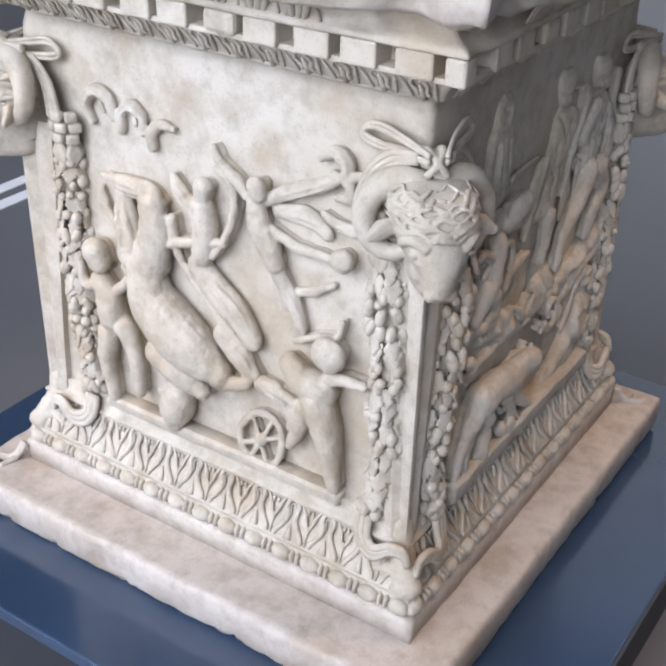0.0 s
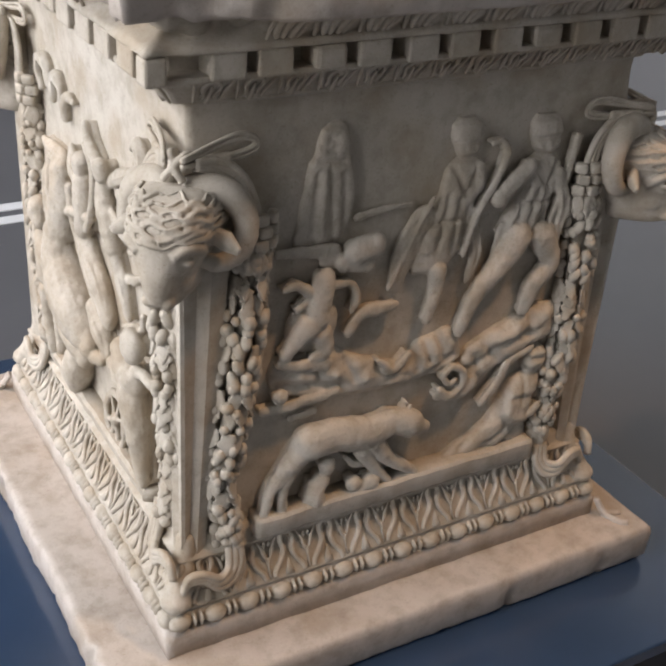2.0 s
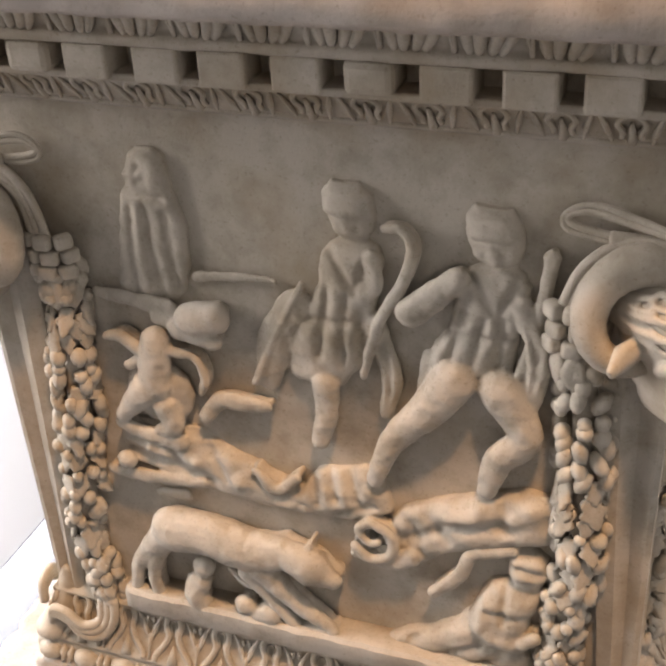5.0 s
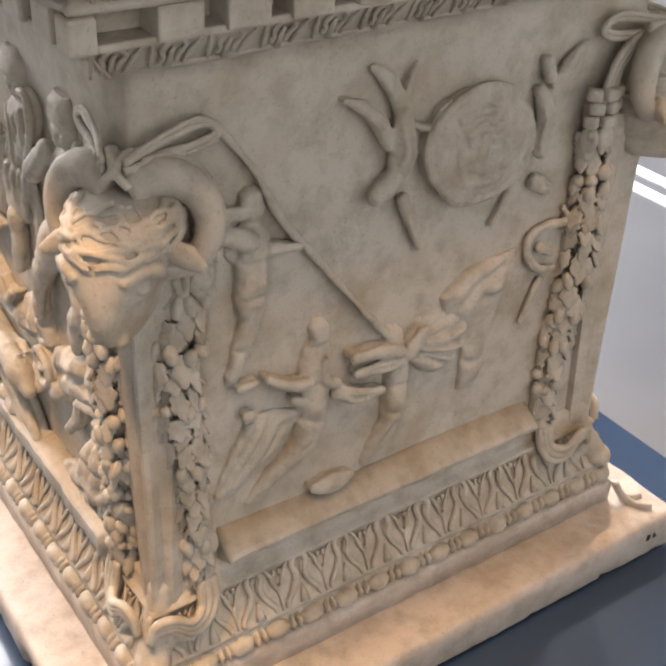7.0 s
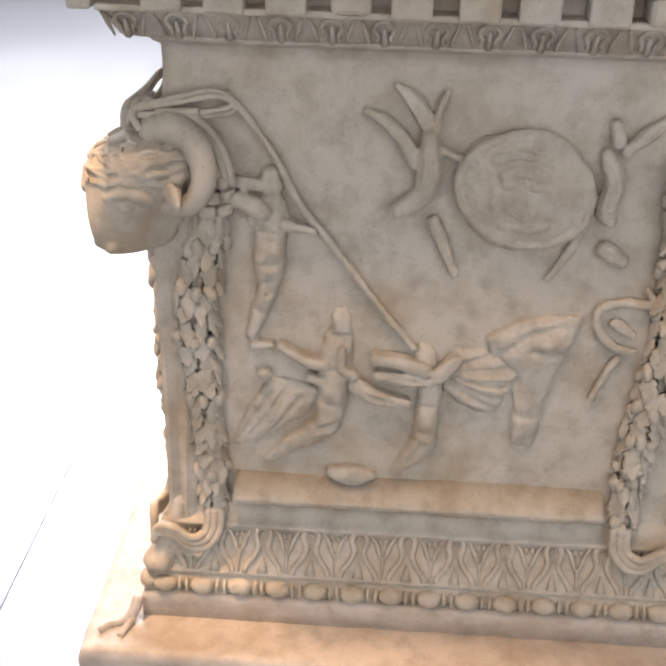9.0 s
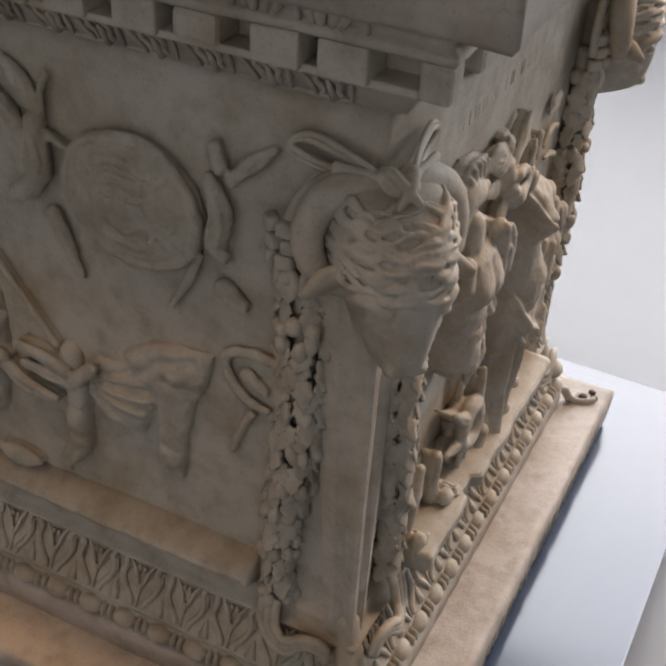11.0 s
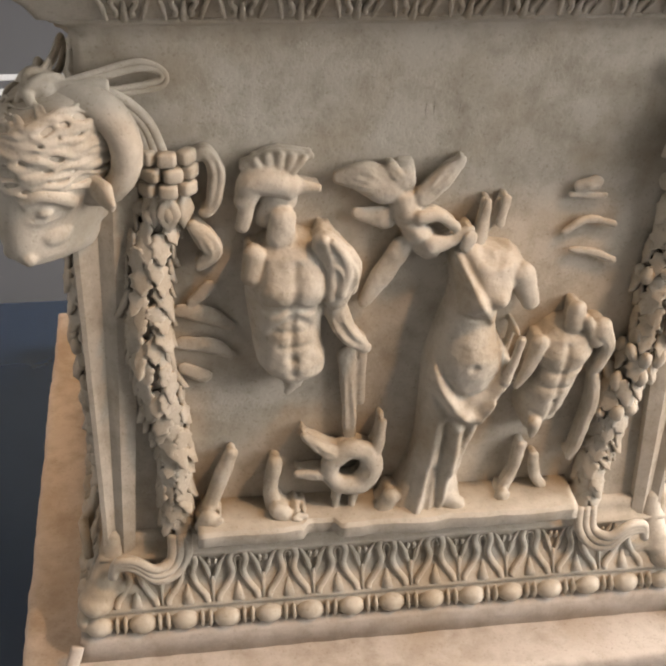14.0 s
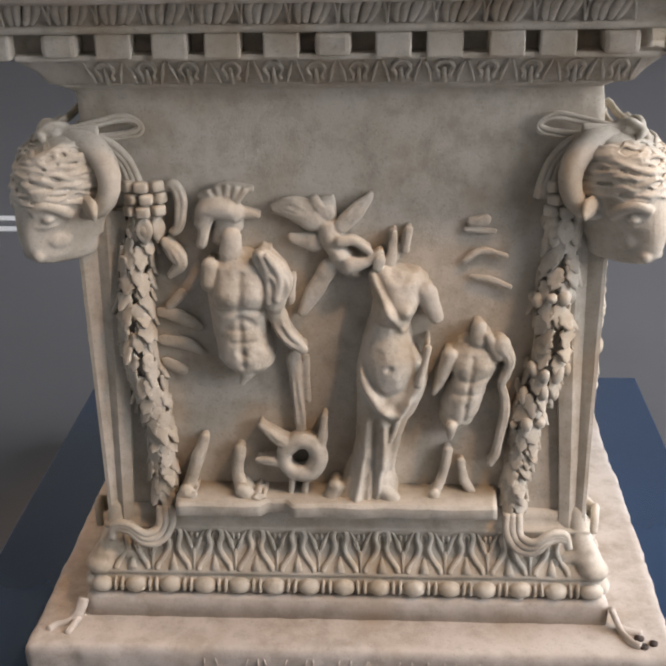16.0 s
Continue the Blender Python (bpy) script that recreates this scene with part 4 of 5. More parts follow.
relief("relief_boy_figure", "D", "small headless boy figure with cloak in high relief", [
    (2.6, 0.8, [(20.4, 52.6, 1.2), (20.5, 50.6, 1.3)]),
    (3, 0.8, [(16.2, 48.3, 1.1), (15.2, 44.8, 0.9), (14.0, 42.0, 0.5)]),
    (3.4, 0.8, [(21.8, 51.3, 0.7), (23.3, 48.2, 0.8)]),
    (3, 0.8, [(23.7, 49.9, 1.6), (25.1, 47.3, 0.9), (24.1, 43.8, 0.7)], 3),
    (2.2, 0.8, [(24.1, 43.1, 0.7), (24.8, 39.2, 0.8), (23.8, 31.8, 0.7), (23.0, 29.5, 0.6)], 2),
    (4.2, 0.8, [(16.6, 36.8, 1.0), (16.5, 35.0, 0.5)]),
    (1.6, 0.7, [(16.4, 31.4, 0.8), (15.8, 27.6, 0.7), (14.4, 23.3, 1.0)]),
    (1.4, 0.7, [(18.4, 29.4, 0.7), (19.0, 26.0, 0.8), (20.2, 24.1, 0.7)]),
    (3, 0.8, [(14.3, 24.2, 1.0), (13.4, 23.0, 0.7)]),
], [
    ([(50.7, 18.7, 21.8, 1.8), (49.7, 17.4, 23.2, 3), (48.6, 16.4, 23.8, 3.8), (46.6, 16.2, 23.6, 4.4), (44.9, 16.4, 22.9, 4.6), (43.0, 16.1, 22.1, 4.6), (41.0, 15.5, 21.6, 4.6), (38.8, 15.0, 21.0, 4.3), (37.0, 14.9, 20.1, 4), (35.7, 15.6, 18.5, 3.2), (34.4, 16.1, 17.6, 2.2)],
     [(-0.35, 0.40, [(19.7, 48.0), (19.2, 43.8), (18.5, 37.7)]),
      (0.45, 1.06, [(18.1, 46.6)]),
      (0.45, 1.06, [(21.4, 46.7)]),
      (-0.35, 0.40, [(16.7, 44.9), (18.9, 44.2), (22.1, 44.9)]),
      (-0.5, 0.34, [(18.6, 40.2)]),
      (-0.3, 0.41, [(16.2, 38.4), (17.8, 36.7), (19.7, 37.7)]),
      (0.3, 0.81, [(15.9, 38.4)]),
      (-0.25, 0.33, [(17.2, 42.2), (20.9, 42.2)])]),
])
relief("relief_cloak_edge", "D", "faint drapery folds in low relief", [
    (0.3, 0.35, [(-27.2, 53.8, 0.9), (-24.0, 52.9, 1.2), (-21.5, 51.4, 0.8)]),
    (0.3, 0.35, [(-27.2, 49.3, 1.0), (-23.6, 48.6, 1.1), (-21.4, 47.2, 0.7)]),
    (0.3, 0.35, [(-27.1, 45.7, 0.8), (-24.6, 44.3, 1.0)]),
    (0.4, 0.4, [(-23.7, 56.9, 0.9), (-25.8, 54.9, 0.7)]),
])
relief("relief_she_wolf", "B", "standing she-wolf in relief", [
    (2.4, 0.8, [(-17.8, 33.3, 3.1), (-13.3, 33.4, 2.9), (-8.3, 32.3, 2.9), (-4.5, 32.8, 2.5)]),
    (2.6, 0.8, [(-3.4, 33.6, 1.9), (0.2, 31.9, 2.5), (2.9, 30.6, 1.2)]),
    (2.4, 0.8, [(-0.1, 34.1, 0.7), (0.2, 35.1, 0.4)]),
    (2.2, 0.9, [(-19.0, 32.2, 2.3), (-22.3, 28.2, 1.5), (-24.2, 25.5, 1.0), (-25.3, 20.6, 0.8)]),
    (2.2, 0.9, [(-20.5, 30.2, 1.8), (-22.0, 25.1, 1.0), (-21.9, 20.7, 0.9)]),
    (2.2, 0.9, [(-6.3, 30.3, 2.1), (-2.9, 25.8, 1.3), (2.3, 21.7, 0.9)]),
    (2.2, 0.9, [(-8.1, 29.0, 1.7), (-5.4, 24.7, 1.0), (-2.6, 21.0, 0.9)]),
])
relief("relief_twin", "B", "small child figure in relief", [
    (2.4, 0.8, [(-14.5, 27.9, 1.5)]),
    (2.2, 0.8, [(-15.3, 25.5, 1.4), (-16.3, 22.9, 1.7), (-15.5, 20.4, 1.5)]),
    (2, 0.8, [(-14.9, 20.5, 1.0), (-11.7, 19.5, 0.8)]),
    (2, 0.8, [(-16.8, 25.2, 0.6), (-17.7, 21.8, 0.6)]),
])
relief("relief_twin", "B", "small child figure in relief", [
    (2.4, 0.8, [(-9.3, 22.9, 1.4)]),
    (2.2, 0.8, [(-7.9, 21.5, 1.3), (-6.0, 22.2, 1.7)]),
    (2, 0.8, [(-10.9, 28.1, 0.5), (-9.0, 26.3, 0.7), (-5.4, 25.7, 0.7)]),
])
relief("relief_river_god", "B", "reclining bearded figure in relief", [
    (1.6, 0.6, [(15.2, 31.3, 0.8), (18.2, 34.8, 0.9), (19.6, 38.1, 0.9), (24.1, 39.8, 0.8)]),
    (2.2, 0.7, [(25.7, 26.6, 0.9), (27.1, 28.0, 0.9)]),
], [
    ([(39.9, 24.7, 26.3, 0.8), (38.5, 23.6, 28.0, 2), (36.5, 23.5, 28.1, 2.4), (35.0, 24.1, 27.5, 2), (34.0, 21.5, 27.7, 2.4), (31.7, 20.3, 27.1, 3), (29.4, 19.5, 26.3, 3), (27.1, 18.0, 26.1, 2.8), (24.9, 15.1, 25.9, 2.6), (22.7, 10.8, 26.6, 2.2), (20.9, 7.5, 27.3, 1.6), (19.5, 8.3, 27.1, 0.7)],
     [(-0.6, 0.78, [(22.4, 34.9), (27.8, 33.7)]),
      (-0.5, 0.62, [(21.5, 30.6), (26.3, 30.4)]),
      (0.6, 0.95, [(21.0, 32.1), (20.5, 27.5), (25.0, 25.9), (27.1, 27.3)]),
      (-0.6, 0.64, [(17.1, 29.9), (21.9, 24.9), (26.3, 24.2)]),
      (-0.6, 0.55, [(16.7, 27.1), (12.3, 22.5)]),
      (-0.6, 0.56, [(20.5, 24.7), (15.2, 20.9)]),
      (-0.6, 0.57, [(22.9, 23.5), (19.6, 19.9)]),
      (-0.5, 0.54, [(14.5, 27.8), (9.6, 22.4)]),
      (-0.4, 0.53, [(25.1, 37.6), (27.3, 37.0)]),
      (-0.4, 0.54, [(25.9, 35.7)]),
      (0.4, 0.69, [(24.3, 38.3)]),
      (-0.5, 0.48, [(23.5, 34.1), (23.4, 29.4)])]),
])
relief("relief_ground_strip", "B", "", [
    (1.4, 0.6, [(-4.3, 19.4, 1.1), (3.0, 20.0, 1.1), (11.9, 19.9, 0.9), (19.7, 19.4, 0.8), (28.2, 18.4, 0.8)]),
    (1.2, 0.6, [(-26.0, 19.0, 0.9), (-17.9, 18.8, 0.9), (-11.5, 18.8, 0.6)]),
])
relief("relief_rock_ridge", "B", "ridge of carved rocks and foliage in relief", [
    (1.6, 0.6, [(-25.8, 40.4, 0.8), (-21.5, 40.2, 0.9), (-16.8, 40.6, 0.9), (-13.2, 40.9, 0.7)]),
    (2, 0.8, [(-23.2, 42.6, 1.3)]),
    (1.9, 0.7, [(-6.1, 44.4, 0.6), (-3.6, 42.3, 0.8), (-0.9, 44.5, 0.6)]),
    (1.6, 0.6, [(5.9, 35.0, 0.8), (9.9, 34.3, 1.0), (12.4, 36.0, 1.2)]),
    (2, 0.8, [(5.9, 36.4, 0.7), (7.7, 34.8, 0.7), (10.1, 35.8, 0.7), (10.2, 38.5, 0.7), (8.1, 40.1, 0.7), (6.4, 38.9, 0.6), (7.4, 37.3, 0.6), (8.5, 37.5, 0.6)]),
    (0.5, 0.3, [(-16.6, 37.3, 0.9), (-20.2, 37.1, 0.7)]),
], [
    ([(47.5, 24.5, 29.0, 0.8), (46.0, 19.9, 29.6, 1.8), (44.0, 14.8, 30.0, 2.3), (42.0, 11.1, 30.3, 2.4), (40.1, 10.0, 25.0, 2.2), (38.2, 10.2, 19.4, 2), (36.5, 10.9, 15.8, 1.6), (34.5, 10.6, 14.0, 0.8)],
     [(-0.7, 0.88, [(11.6, 38.2), (17.2, 41.8), (23.8, 42.7)]),
      (0.6, 1.08, [(20.4, 45.6)]),
      (0.6, 1.11, [(26.1, 46.0)]),
      (-0.6, 0.74, [(23.0, 46.1), (22.8, 42.5)]),
      (-0.5, 0.73, [(14.4, 42.7), (16.8, 39.5)]),
      (0.5, 0.88, [(17.0, 43.2), (19.6, 43.6)]),
      (-0.5, 0.68, [(27.6, 44.9), (28.8, 41.4)]),
      (-0.5, 0.65, [(12.6, 40.7), (13.7, 36.8)])]),
    ([(48.1, -23.7, -13.3, 0.6), (46.2, -24.2, -10.9, 1.6), (44.2, -24.3, -6.0, 2), (42.3, -23.7, -0.3, 2), (40.2, -16.8, 4.3, 1.8), (38.5, -9.5, 1.8, 0.8)],
     [(-0.8, 0.79, [(-23.2, 43.8), (-16.8, 42.6), (-12.0, 41.5)]),
      (0.7, 0.95, [(-8.4, 42.3)]),
      (-0.7, 0.68, [(-6.0, 43.4), (-2.8, 41.3)]),
      (0.6, 0.76, [(-19.7, 45.1)]),
      (-0.6, 0.59, [(-17.1, 46.1), (-16.2, 43.6)]),
      (-0.6, 0.60, [(-12.1, 45.5), (-10.2, 42.1)]),
      (0.5, 0.78, [(-13.8, 44.0)]),
      (0.4, 0.69, [(-3.3, 39.8), (0.5, 39.2)])]),
    ([(46.7, 6.6, 8.7, 0.5), (45.2, 1.0, 9.0, 1.4), (43.1, -0.4, 9.8, 2), (41.2, -3.5, 10.1, 2), (39.3, -3.4, 6.9, 1.4)],
     [(-0.7, 0.63, [(2.5, 46.6), (3.6, 42.2)]),
      (-0.7, 0.63, [(5.1, 46.1), (6.1, 42.3)]),
      (-0.6, 0.62, [(0.5, 44.4), (1.3, 41.0)]),
      (0.5, 0.83, [(7.8, 44.2)]),
      (-0.5, 0.56, [(7.9, 42.0), (4.2, 40.3)])]),
])
relief("relief_eagle", "B", "small crouching figure in relief", [
    (1.8, 0.7, [(-16.7, 60.4, 1.8), (-17.2, 57.6, 2.0), (-17.8, 54.1, 2.1)]),
    (1.8, 0.8, [(-23.1, 59.9, 0.6), (-21.1, 60.3, 0.8), (-18.9, 58.7, 0.9)]),
    (1.8, 0.7, [(-18.9, 57.8, 0.7), (-20.8, 56.4, 0.6)]),
    (1.8, 0.8, [(-15.0, 59.3, 0.8), (-12.2, 58.9, 0.6), (-11.1, 56.4, 0.6), (-11.8, 54.3, 0.5)]),
    (1.9, 0.8, [(-18.9, 53.7, 1.9), (-21.2, 51.0, 1.4), (-22.5, 49.4, 1.0)]),
    (1.9, 0.7, [(-16.6, 51.5, 1.6), (-16.2, 49.1, 1.5), (-17.8, 47.9, 0.9)]),
    (1.6, 0.7, [(-23.1, 48.0, 0.9), (-20.3, 47.0, 1.0), (-15.7, 46.4, 1.3)]),
    (0.6, 0.3, [(-17.8, 52.8, 4.4)]),
    (1.4, 0.6, [(-11.9, 50.6, 0.9), (-9.6, 53.4, 1.2), (-7.0, 53.5, 1.2), (-4.0, 53.5, 0.8)]),
])
relief("relief_stone_seat", "B", "broken projecting block in relief", [
    (0.8, 0.4, [(-23.8, 65.1, 0.8), (-20.1, 64.8, 1.0), (-15.1, 64.2, 1.3)]),
    (2, 0.6, [(-11.8, 64.0, 2.0), (-9.1, 64.6, 2.0)]),
    (1.7, 0.6, [(-13.6, 62.3, 1.4), (-9.6, 61.5, 1.2)]),
    (1, 0.4, [(-16.3, 63.1, 1.2), (-12.3, 62.1, 1.4)]),
])
relief("relief_wrapped_figure", "B", "wrapped seated figure in low relief", [
    (0.6, 0.5, [(-17.9, 79.7, 0.5), (-16.3, 79.8, 0.4)]),
    (0.4, 0.4, [(-11.2, 68.5, 0.7), (-6.8, 69.1, 0.6), (-2.2, 69.1, 0.5)]),
], [
    ([(83.0, -16.6, -14.5, 0.4), (81.9, -17.8, -13.4, 1), (80.2, -18.1, -13.1, 1.2), (78.6, -18.3, -13.1, 1.1), (77.2, -19.2, -12.7, 1.1), (74.1, -19.8, -11.9, 1.1), (70.0, -20.4, -12.0, 1.1), (66.5, -21.1, -12.9, 1), (65.0, -20.8, -14.0, 0.4)],
     [(-0.6, 0.91, [(-16.2, 80.5), (-16.3, 79.4)]),
      (0.25, 0.43, [(-16.2, 80.0)]),
      (-0.4, 0.51, [(-17.8, 77.9), (-14.2, 77.3)]),
      (-0.4, 0.47, [(-18.0, 75.9), (-18.8, 66.1)]),
      (-0.4, 0.46, [(-16.3, 76.4), (-15.4, 65.8)]),
      (-0.4, 0.47, [(-14.0, 75.7), (-13.5, 66.3)]),
      (0.3, 0.53, [(-17.2, 75.9), (-17.2, 66.6)])]),
])
relief("relief_shepherd", "B", "standing shepherd with crook in relief", [
    (0.4, 0.35, [(0.3, 66.5, 2.2), (-2.4, 61.7, 2.4), (-3.9, 56.6, 1.3)]),
    (1, 0.7, [(1.2, 69.7, 0.5), (-1.5, 64.4, 0.5), (-5.2, 56.4, 0.5)]),
    (1.2, 0.7, [(3.3, 57.7, 1.6), (3.1, 54.4, 1.3), (2.2, 50.0, 1.1)]),
    (1, 0.6, [(8.9, 73.6, 1.0), (9.2, 70.5, 0.9), (7.6, 68.8, 0.7)]),
    (1.3, 0.8, [(10.5, 77.2, 0.5), (12.3, 77.2, 0.5), (13.4, 74.9, 0.7), (12.0, 71.1, 0.7), (9.5, 66.3, 0.6), (7.6, 59.7, 0.5)]),
    (0.5, 0.4, [(8.6, 66.0, 1.4), (10.5, 59.4, 1.2), (9.7, 54.7, 0.8)], 2),
], [
    ([(81.2, 4.8, 7.7, 0.5), (80.0, 3.8, 8.9, 1.2), (78.3, 3.9, 9.2, 1.5), (76.2, 4.8, 9.0, 1.3), (75.2, 5.6, 8.2, 0.9), (74.4, 4.2, 9.5, 1.2), (73.0, 3.3, 9.9, 1.5), (70.0, 2.8, 9.3, 1.5), (67.0, 1.6, 8.9, 1.5), (63.9, -0.2, 8.1, 1.6), (60.8, -1.0, 7.5, 1.5), (58.2, -1.1, 5.6, 1.3), (57.2, -0.5, 5.0, 0.5)],
     [(-0.5, 0.47, [(4.2, 77.7), (8.9, 77.5)]),
      (-0.31, 0.41, [(5.8, 76.7)]),
      (-0.31, 0.41, [(7.5, 76.6)]),
      (-0.62, 0.53, [(5.0, 75.0), (8.9, 74.8)]),
      (-0.5, 0.48, [(4.3, 74.0), (6.9, 69.6), (8.5, 73.5)]),
      (-0.5, 0.45, [(4.0, 69.5), (2.7, 61.4)]),
      (-0.5, 0.44, [(5.9, 68.8), (5.2, 60.6)]),
      (-0.5, 0.45, [(7.7, 67.4), (7.2, 61.7)]),
      (-0.44, 0.45, [(1.5, 65.5), (8.6, 66.0)])]),
])
relief("relief_shepherd", "B", "striding shepherd in relief", [
    (1.5, 0.7, [(17.8, 72.7, 1.3), (15.1, 70.1, 1.5), (13.0, 68.3, 1.6)]),
    (1.6, 0.7, [(17.4, 61.0, 2.5), (14.7, 56.9, 2.1), (10.8, 52.2, 1.5), (8.5, 46.4, 1.0)]),
    (1.5, 0.7, [(22.3, 60.6, 2.4), (25.0, 55.6, 1.9), (22.2, 51.7, 1.7), (21.1, 47.5, 1.1)]),
    (1.2, 0.7, [(26.8, 76.1, 0.8), (26.2, 71.5, 0.7), (25.1, 66.5, 0.7), (24.1, 62.6, 0.6)]),
    (1.2, 0.6, [(24.2, 70.3, 1.2), (26.0, 65.1, 1.3), (25.2, 59.2, 1.1)], 2),
    (0.8, 0.5, [(14.6, 63.1, 0.8), (13.7, 57.2, 0.6)]),
], [
    ([(80.2, 19.1, 22.8, 0.6), (79.0, 18.3, 23.6, 1.4), (77.2, 18.3, 24.1, 1.8), (75.3, 19.0, 23.9, 1.6), (74.2, 20.0, 23.3, 1.1), (73.3, 18.5, 24.2, 1.4), (71.7, 17.8, 24.7, 1.8), (69.2, 17.2, 24.5, 1.9), (66.7, 16.6, 23.9, 1.9), (64.2, 15.0, 23.5, 1.9), (62.1, 14.0, 23.3, 1.8), (61.3, 14.7, 22.8, 0.8)],
     [(-0.5, 0.50, [(18.7, 76.8), (23.8, 76.6)]),
      (-0.38, 0.43, [(20.4, 75.7)]),
      (-0.38, 0.44, [(22.2, 75.7)]),
      (0.31, 0.61, [(21.5, 74.7)]),
      (-0.62, 0.58, [(19.4, 74.0), (23.8, 73.8)]),
      (-0.5, 0.52, [(18.9, 73.0), (21.8, 68.8), (23.5, 72.5)]),
      (-0.56, 0.45, [(18.5, 69.3), (16.5, 62.7)]),
      (-0.56, 0.47, [(20.4, 68.6), (18.9, 61.9)]),
      (-0.56, 0.47, [(22.4, 68.5), (21.5, 61.9)]),
      (-0.44, 0.46, [(17.0, 66.6), (24.0, 66.4)]),
      (0.38, 0.51, [(17.7, 66.9), (15.5, 63.1)])]),
])
relief("relief_spear", "C", "diagonal spear carved in relief", [
    (1.2, 0.8, [(-28.8, 81.4, 0.5), (-26.8, 79.5, 0.5), (-22.6, 73.7, 0.5), (-19.8, 67.9, 0.6), (-15.3, 62.1, 0.5), (-8.6, 53.4, 0.5), (-3.8, 47.4, 0.5)]),
])
relief("relief_base_stone", "C", "dark worn boss at the foot of the panel", [
    (1.6, 0.6, [(-14.5, 26.8, 0.9), (-11.3, 26.5, 1.7), (-8.8, 26.7, 0.8)]),
])
relief("relief_wave_crest", "A", "carved curls in low relief", [
    (1.2, 0.9, [(-22.4, 72.3, 0.8), (-23.3, 75.0, 1.0), (-21.2, 77.4, 1.1), (-18.5, 76.6, 1.0), (-17.7, 73.9, 0.9)], 2),
    (1.2, 0.9, [(-16.2, 72.0, 0.8), (-15.9, 75.0, 0.9), (-13.8, 76.5, 1.0), (-11.8, 75.2, 0.9), (-11.7, 72.8, 0.8)], 2),
    (1.2, 0.9, [(-10.0, 70.7, 0.9), (-9.8, 73.2, 1.0), (-8.0, 74.7, 0.9), (-5.7, 74.4, 0.6)]),
    (0.9, 0.7, [(-20.7, 76.3, 0.5), (-20.1, 74.2, 0.5)]),
    (0.9, 0.7, [(-13.8, 75.2, 0.5), (-13.5, 73.4, 0.5)]),
])
relief("relief_putto", "A", "small child figure in relief", [
    (3.0, 0.9, [(-22.3, 50.4, 2.4), (-21.6, 48.8, 2.1)]),
    (2.6, 0.9, [(-21.8, 44.8, 2.0), (-20.2, 42.3, 2.6), (-19.6, 38.6, 2.7)]),
    (2.4, 0.9, [(-21.3, 34.9, 2.2), (-22.2, 29.5, 1.7), (-21.2, 22.3, 1.2)]),
    (2.6, 0.9, [(-17.2, 37.6, 2.2), (-15.2, 32.8, 1.7), (-14.9, 25.6, 1.2)]),
    (2.8, 0.9, [(-21.5, 44.5, 1.1), (-25.4, 43.4, 1.0), (-26.3, 47.0, 0.9)]),
    (2.8, 0.9, [(-17.8, 44.5, 1.0), (-15.1, 47.5, 0.9), (-16.1, 49.3, 0.8)]),
])
relief("relief_rearing_horse", "A", "rearing horse and rider group in relief", [
    (2.0, 0.8, [(-19.9, 63.9, 0.7), (-15.8, 63.6, 1.5), (-10.8, 63.4, 1.9), (-8.1, 62.3, 1.2)], 4),
    (2.2, 0.7, [(-15.7, 61.9, 1.5), (-15.0, 57.2, 2.2), (-14.8, 51.5, 2.8)], 2),
    (2.6, 0.8, [(-9.5, 62.0, 2.4), (-9.1, 57.3, 3.0), (-10.3, 51.9, 3.4)]),
    (1.2, 0.8, [(-21.4, 61.2, 0.6), (-20.3, 58.0, 0.7), (-18.0, 54.5, 0.7)]),
    (3.2, 0.8, [(-11.3, 50.2, 3.2), (-10.0, 45.5, 4.4), (-6.3, 41.8, 5.0), (-1.4, 38.6, 4.6), (3.4, 36.3, 2.6)]),
    (3.0, 0.9, [(-9.3, 35.7, 2.6), (-4.8, 33.0, 2.6), (-0.4, 31.2, 1.6)]),
    (3.0, 0.9, [(0.1, 37.0, 2.2), (3.6, 34.8, 1.6), (8.7, 36.1, 1.1)]),
    (2.4, 0.9, [(-5.8, 60.5, 0.9), (-5.3, 56.6, 0.8), (-3.5, 53.0, 0.7), (1.2, 47.7, 0.7), (6.8, 42.9, 0.8), (10.3, 37.8, 0.8)]),
    (2.6, 0.9, [(-6.1, 56.3, 0.9), (-0.6, 58.0, 0.9), (4.6, 59.3, 0.8)]),
    (2.2, 0.8, [(3.9, 43.0, 2.0), (7.5, 40.2, 2.0), (9.0, 37.1, 1.2)], 3),
])
relief("relief_archer", "A", "archer with curved bow in relief", [
    (1.8, 0.8, [(-5.4, 67.2, 0.9), (-3.5, 64.5, 1.5), (-1.0, 62.7, 1.6)], 2),
    (2.4, 0.9, [(0.8, 67.3, 1.6), (0.5, 65.9, 1.4)]),
    (2.2, 0.8, [(0.2, 63.9, 2.0), (0.8, 60.1, 2.3), (-0.0, 55.7, 1.9)]),
    (2.6, 0.9, [(3.5, 70.9, 0.6), (6.1, 69.2, 0.7), (6.7, 65.6, 0.7), (5.4, 61.2, 0.7), (2.4, 56.4, 0.6)]),
    (1.8, 0.7, [(-0.9, 53.8, 2.2), (2.1, 50.8, 2.4), (6.2, 47.5, 2.4), (9.1, 43.7, 1.9)], 4),
])
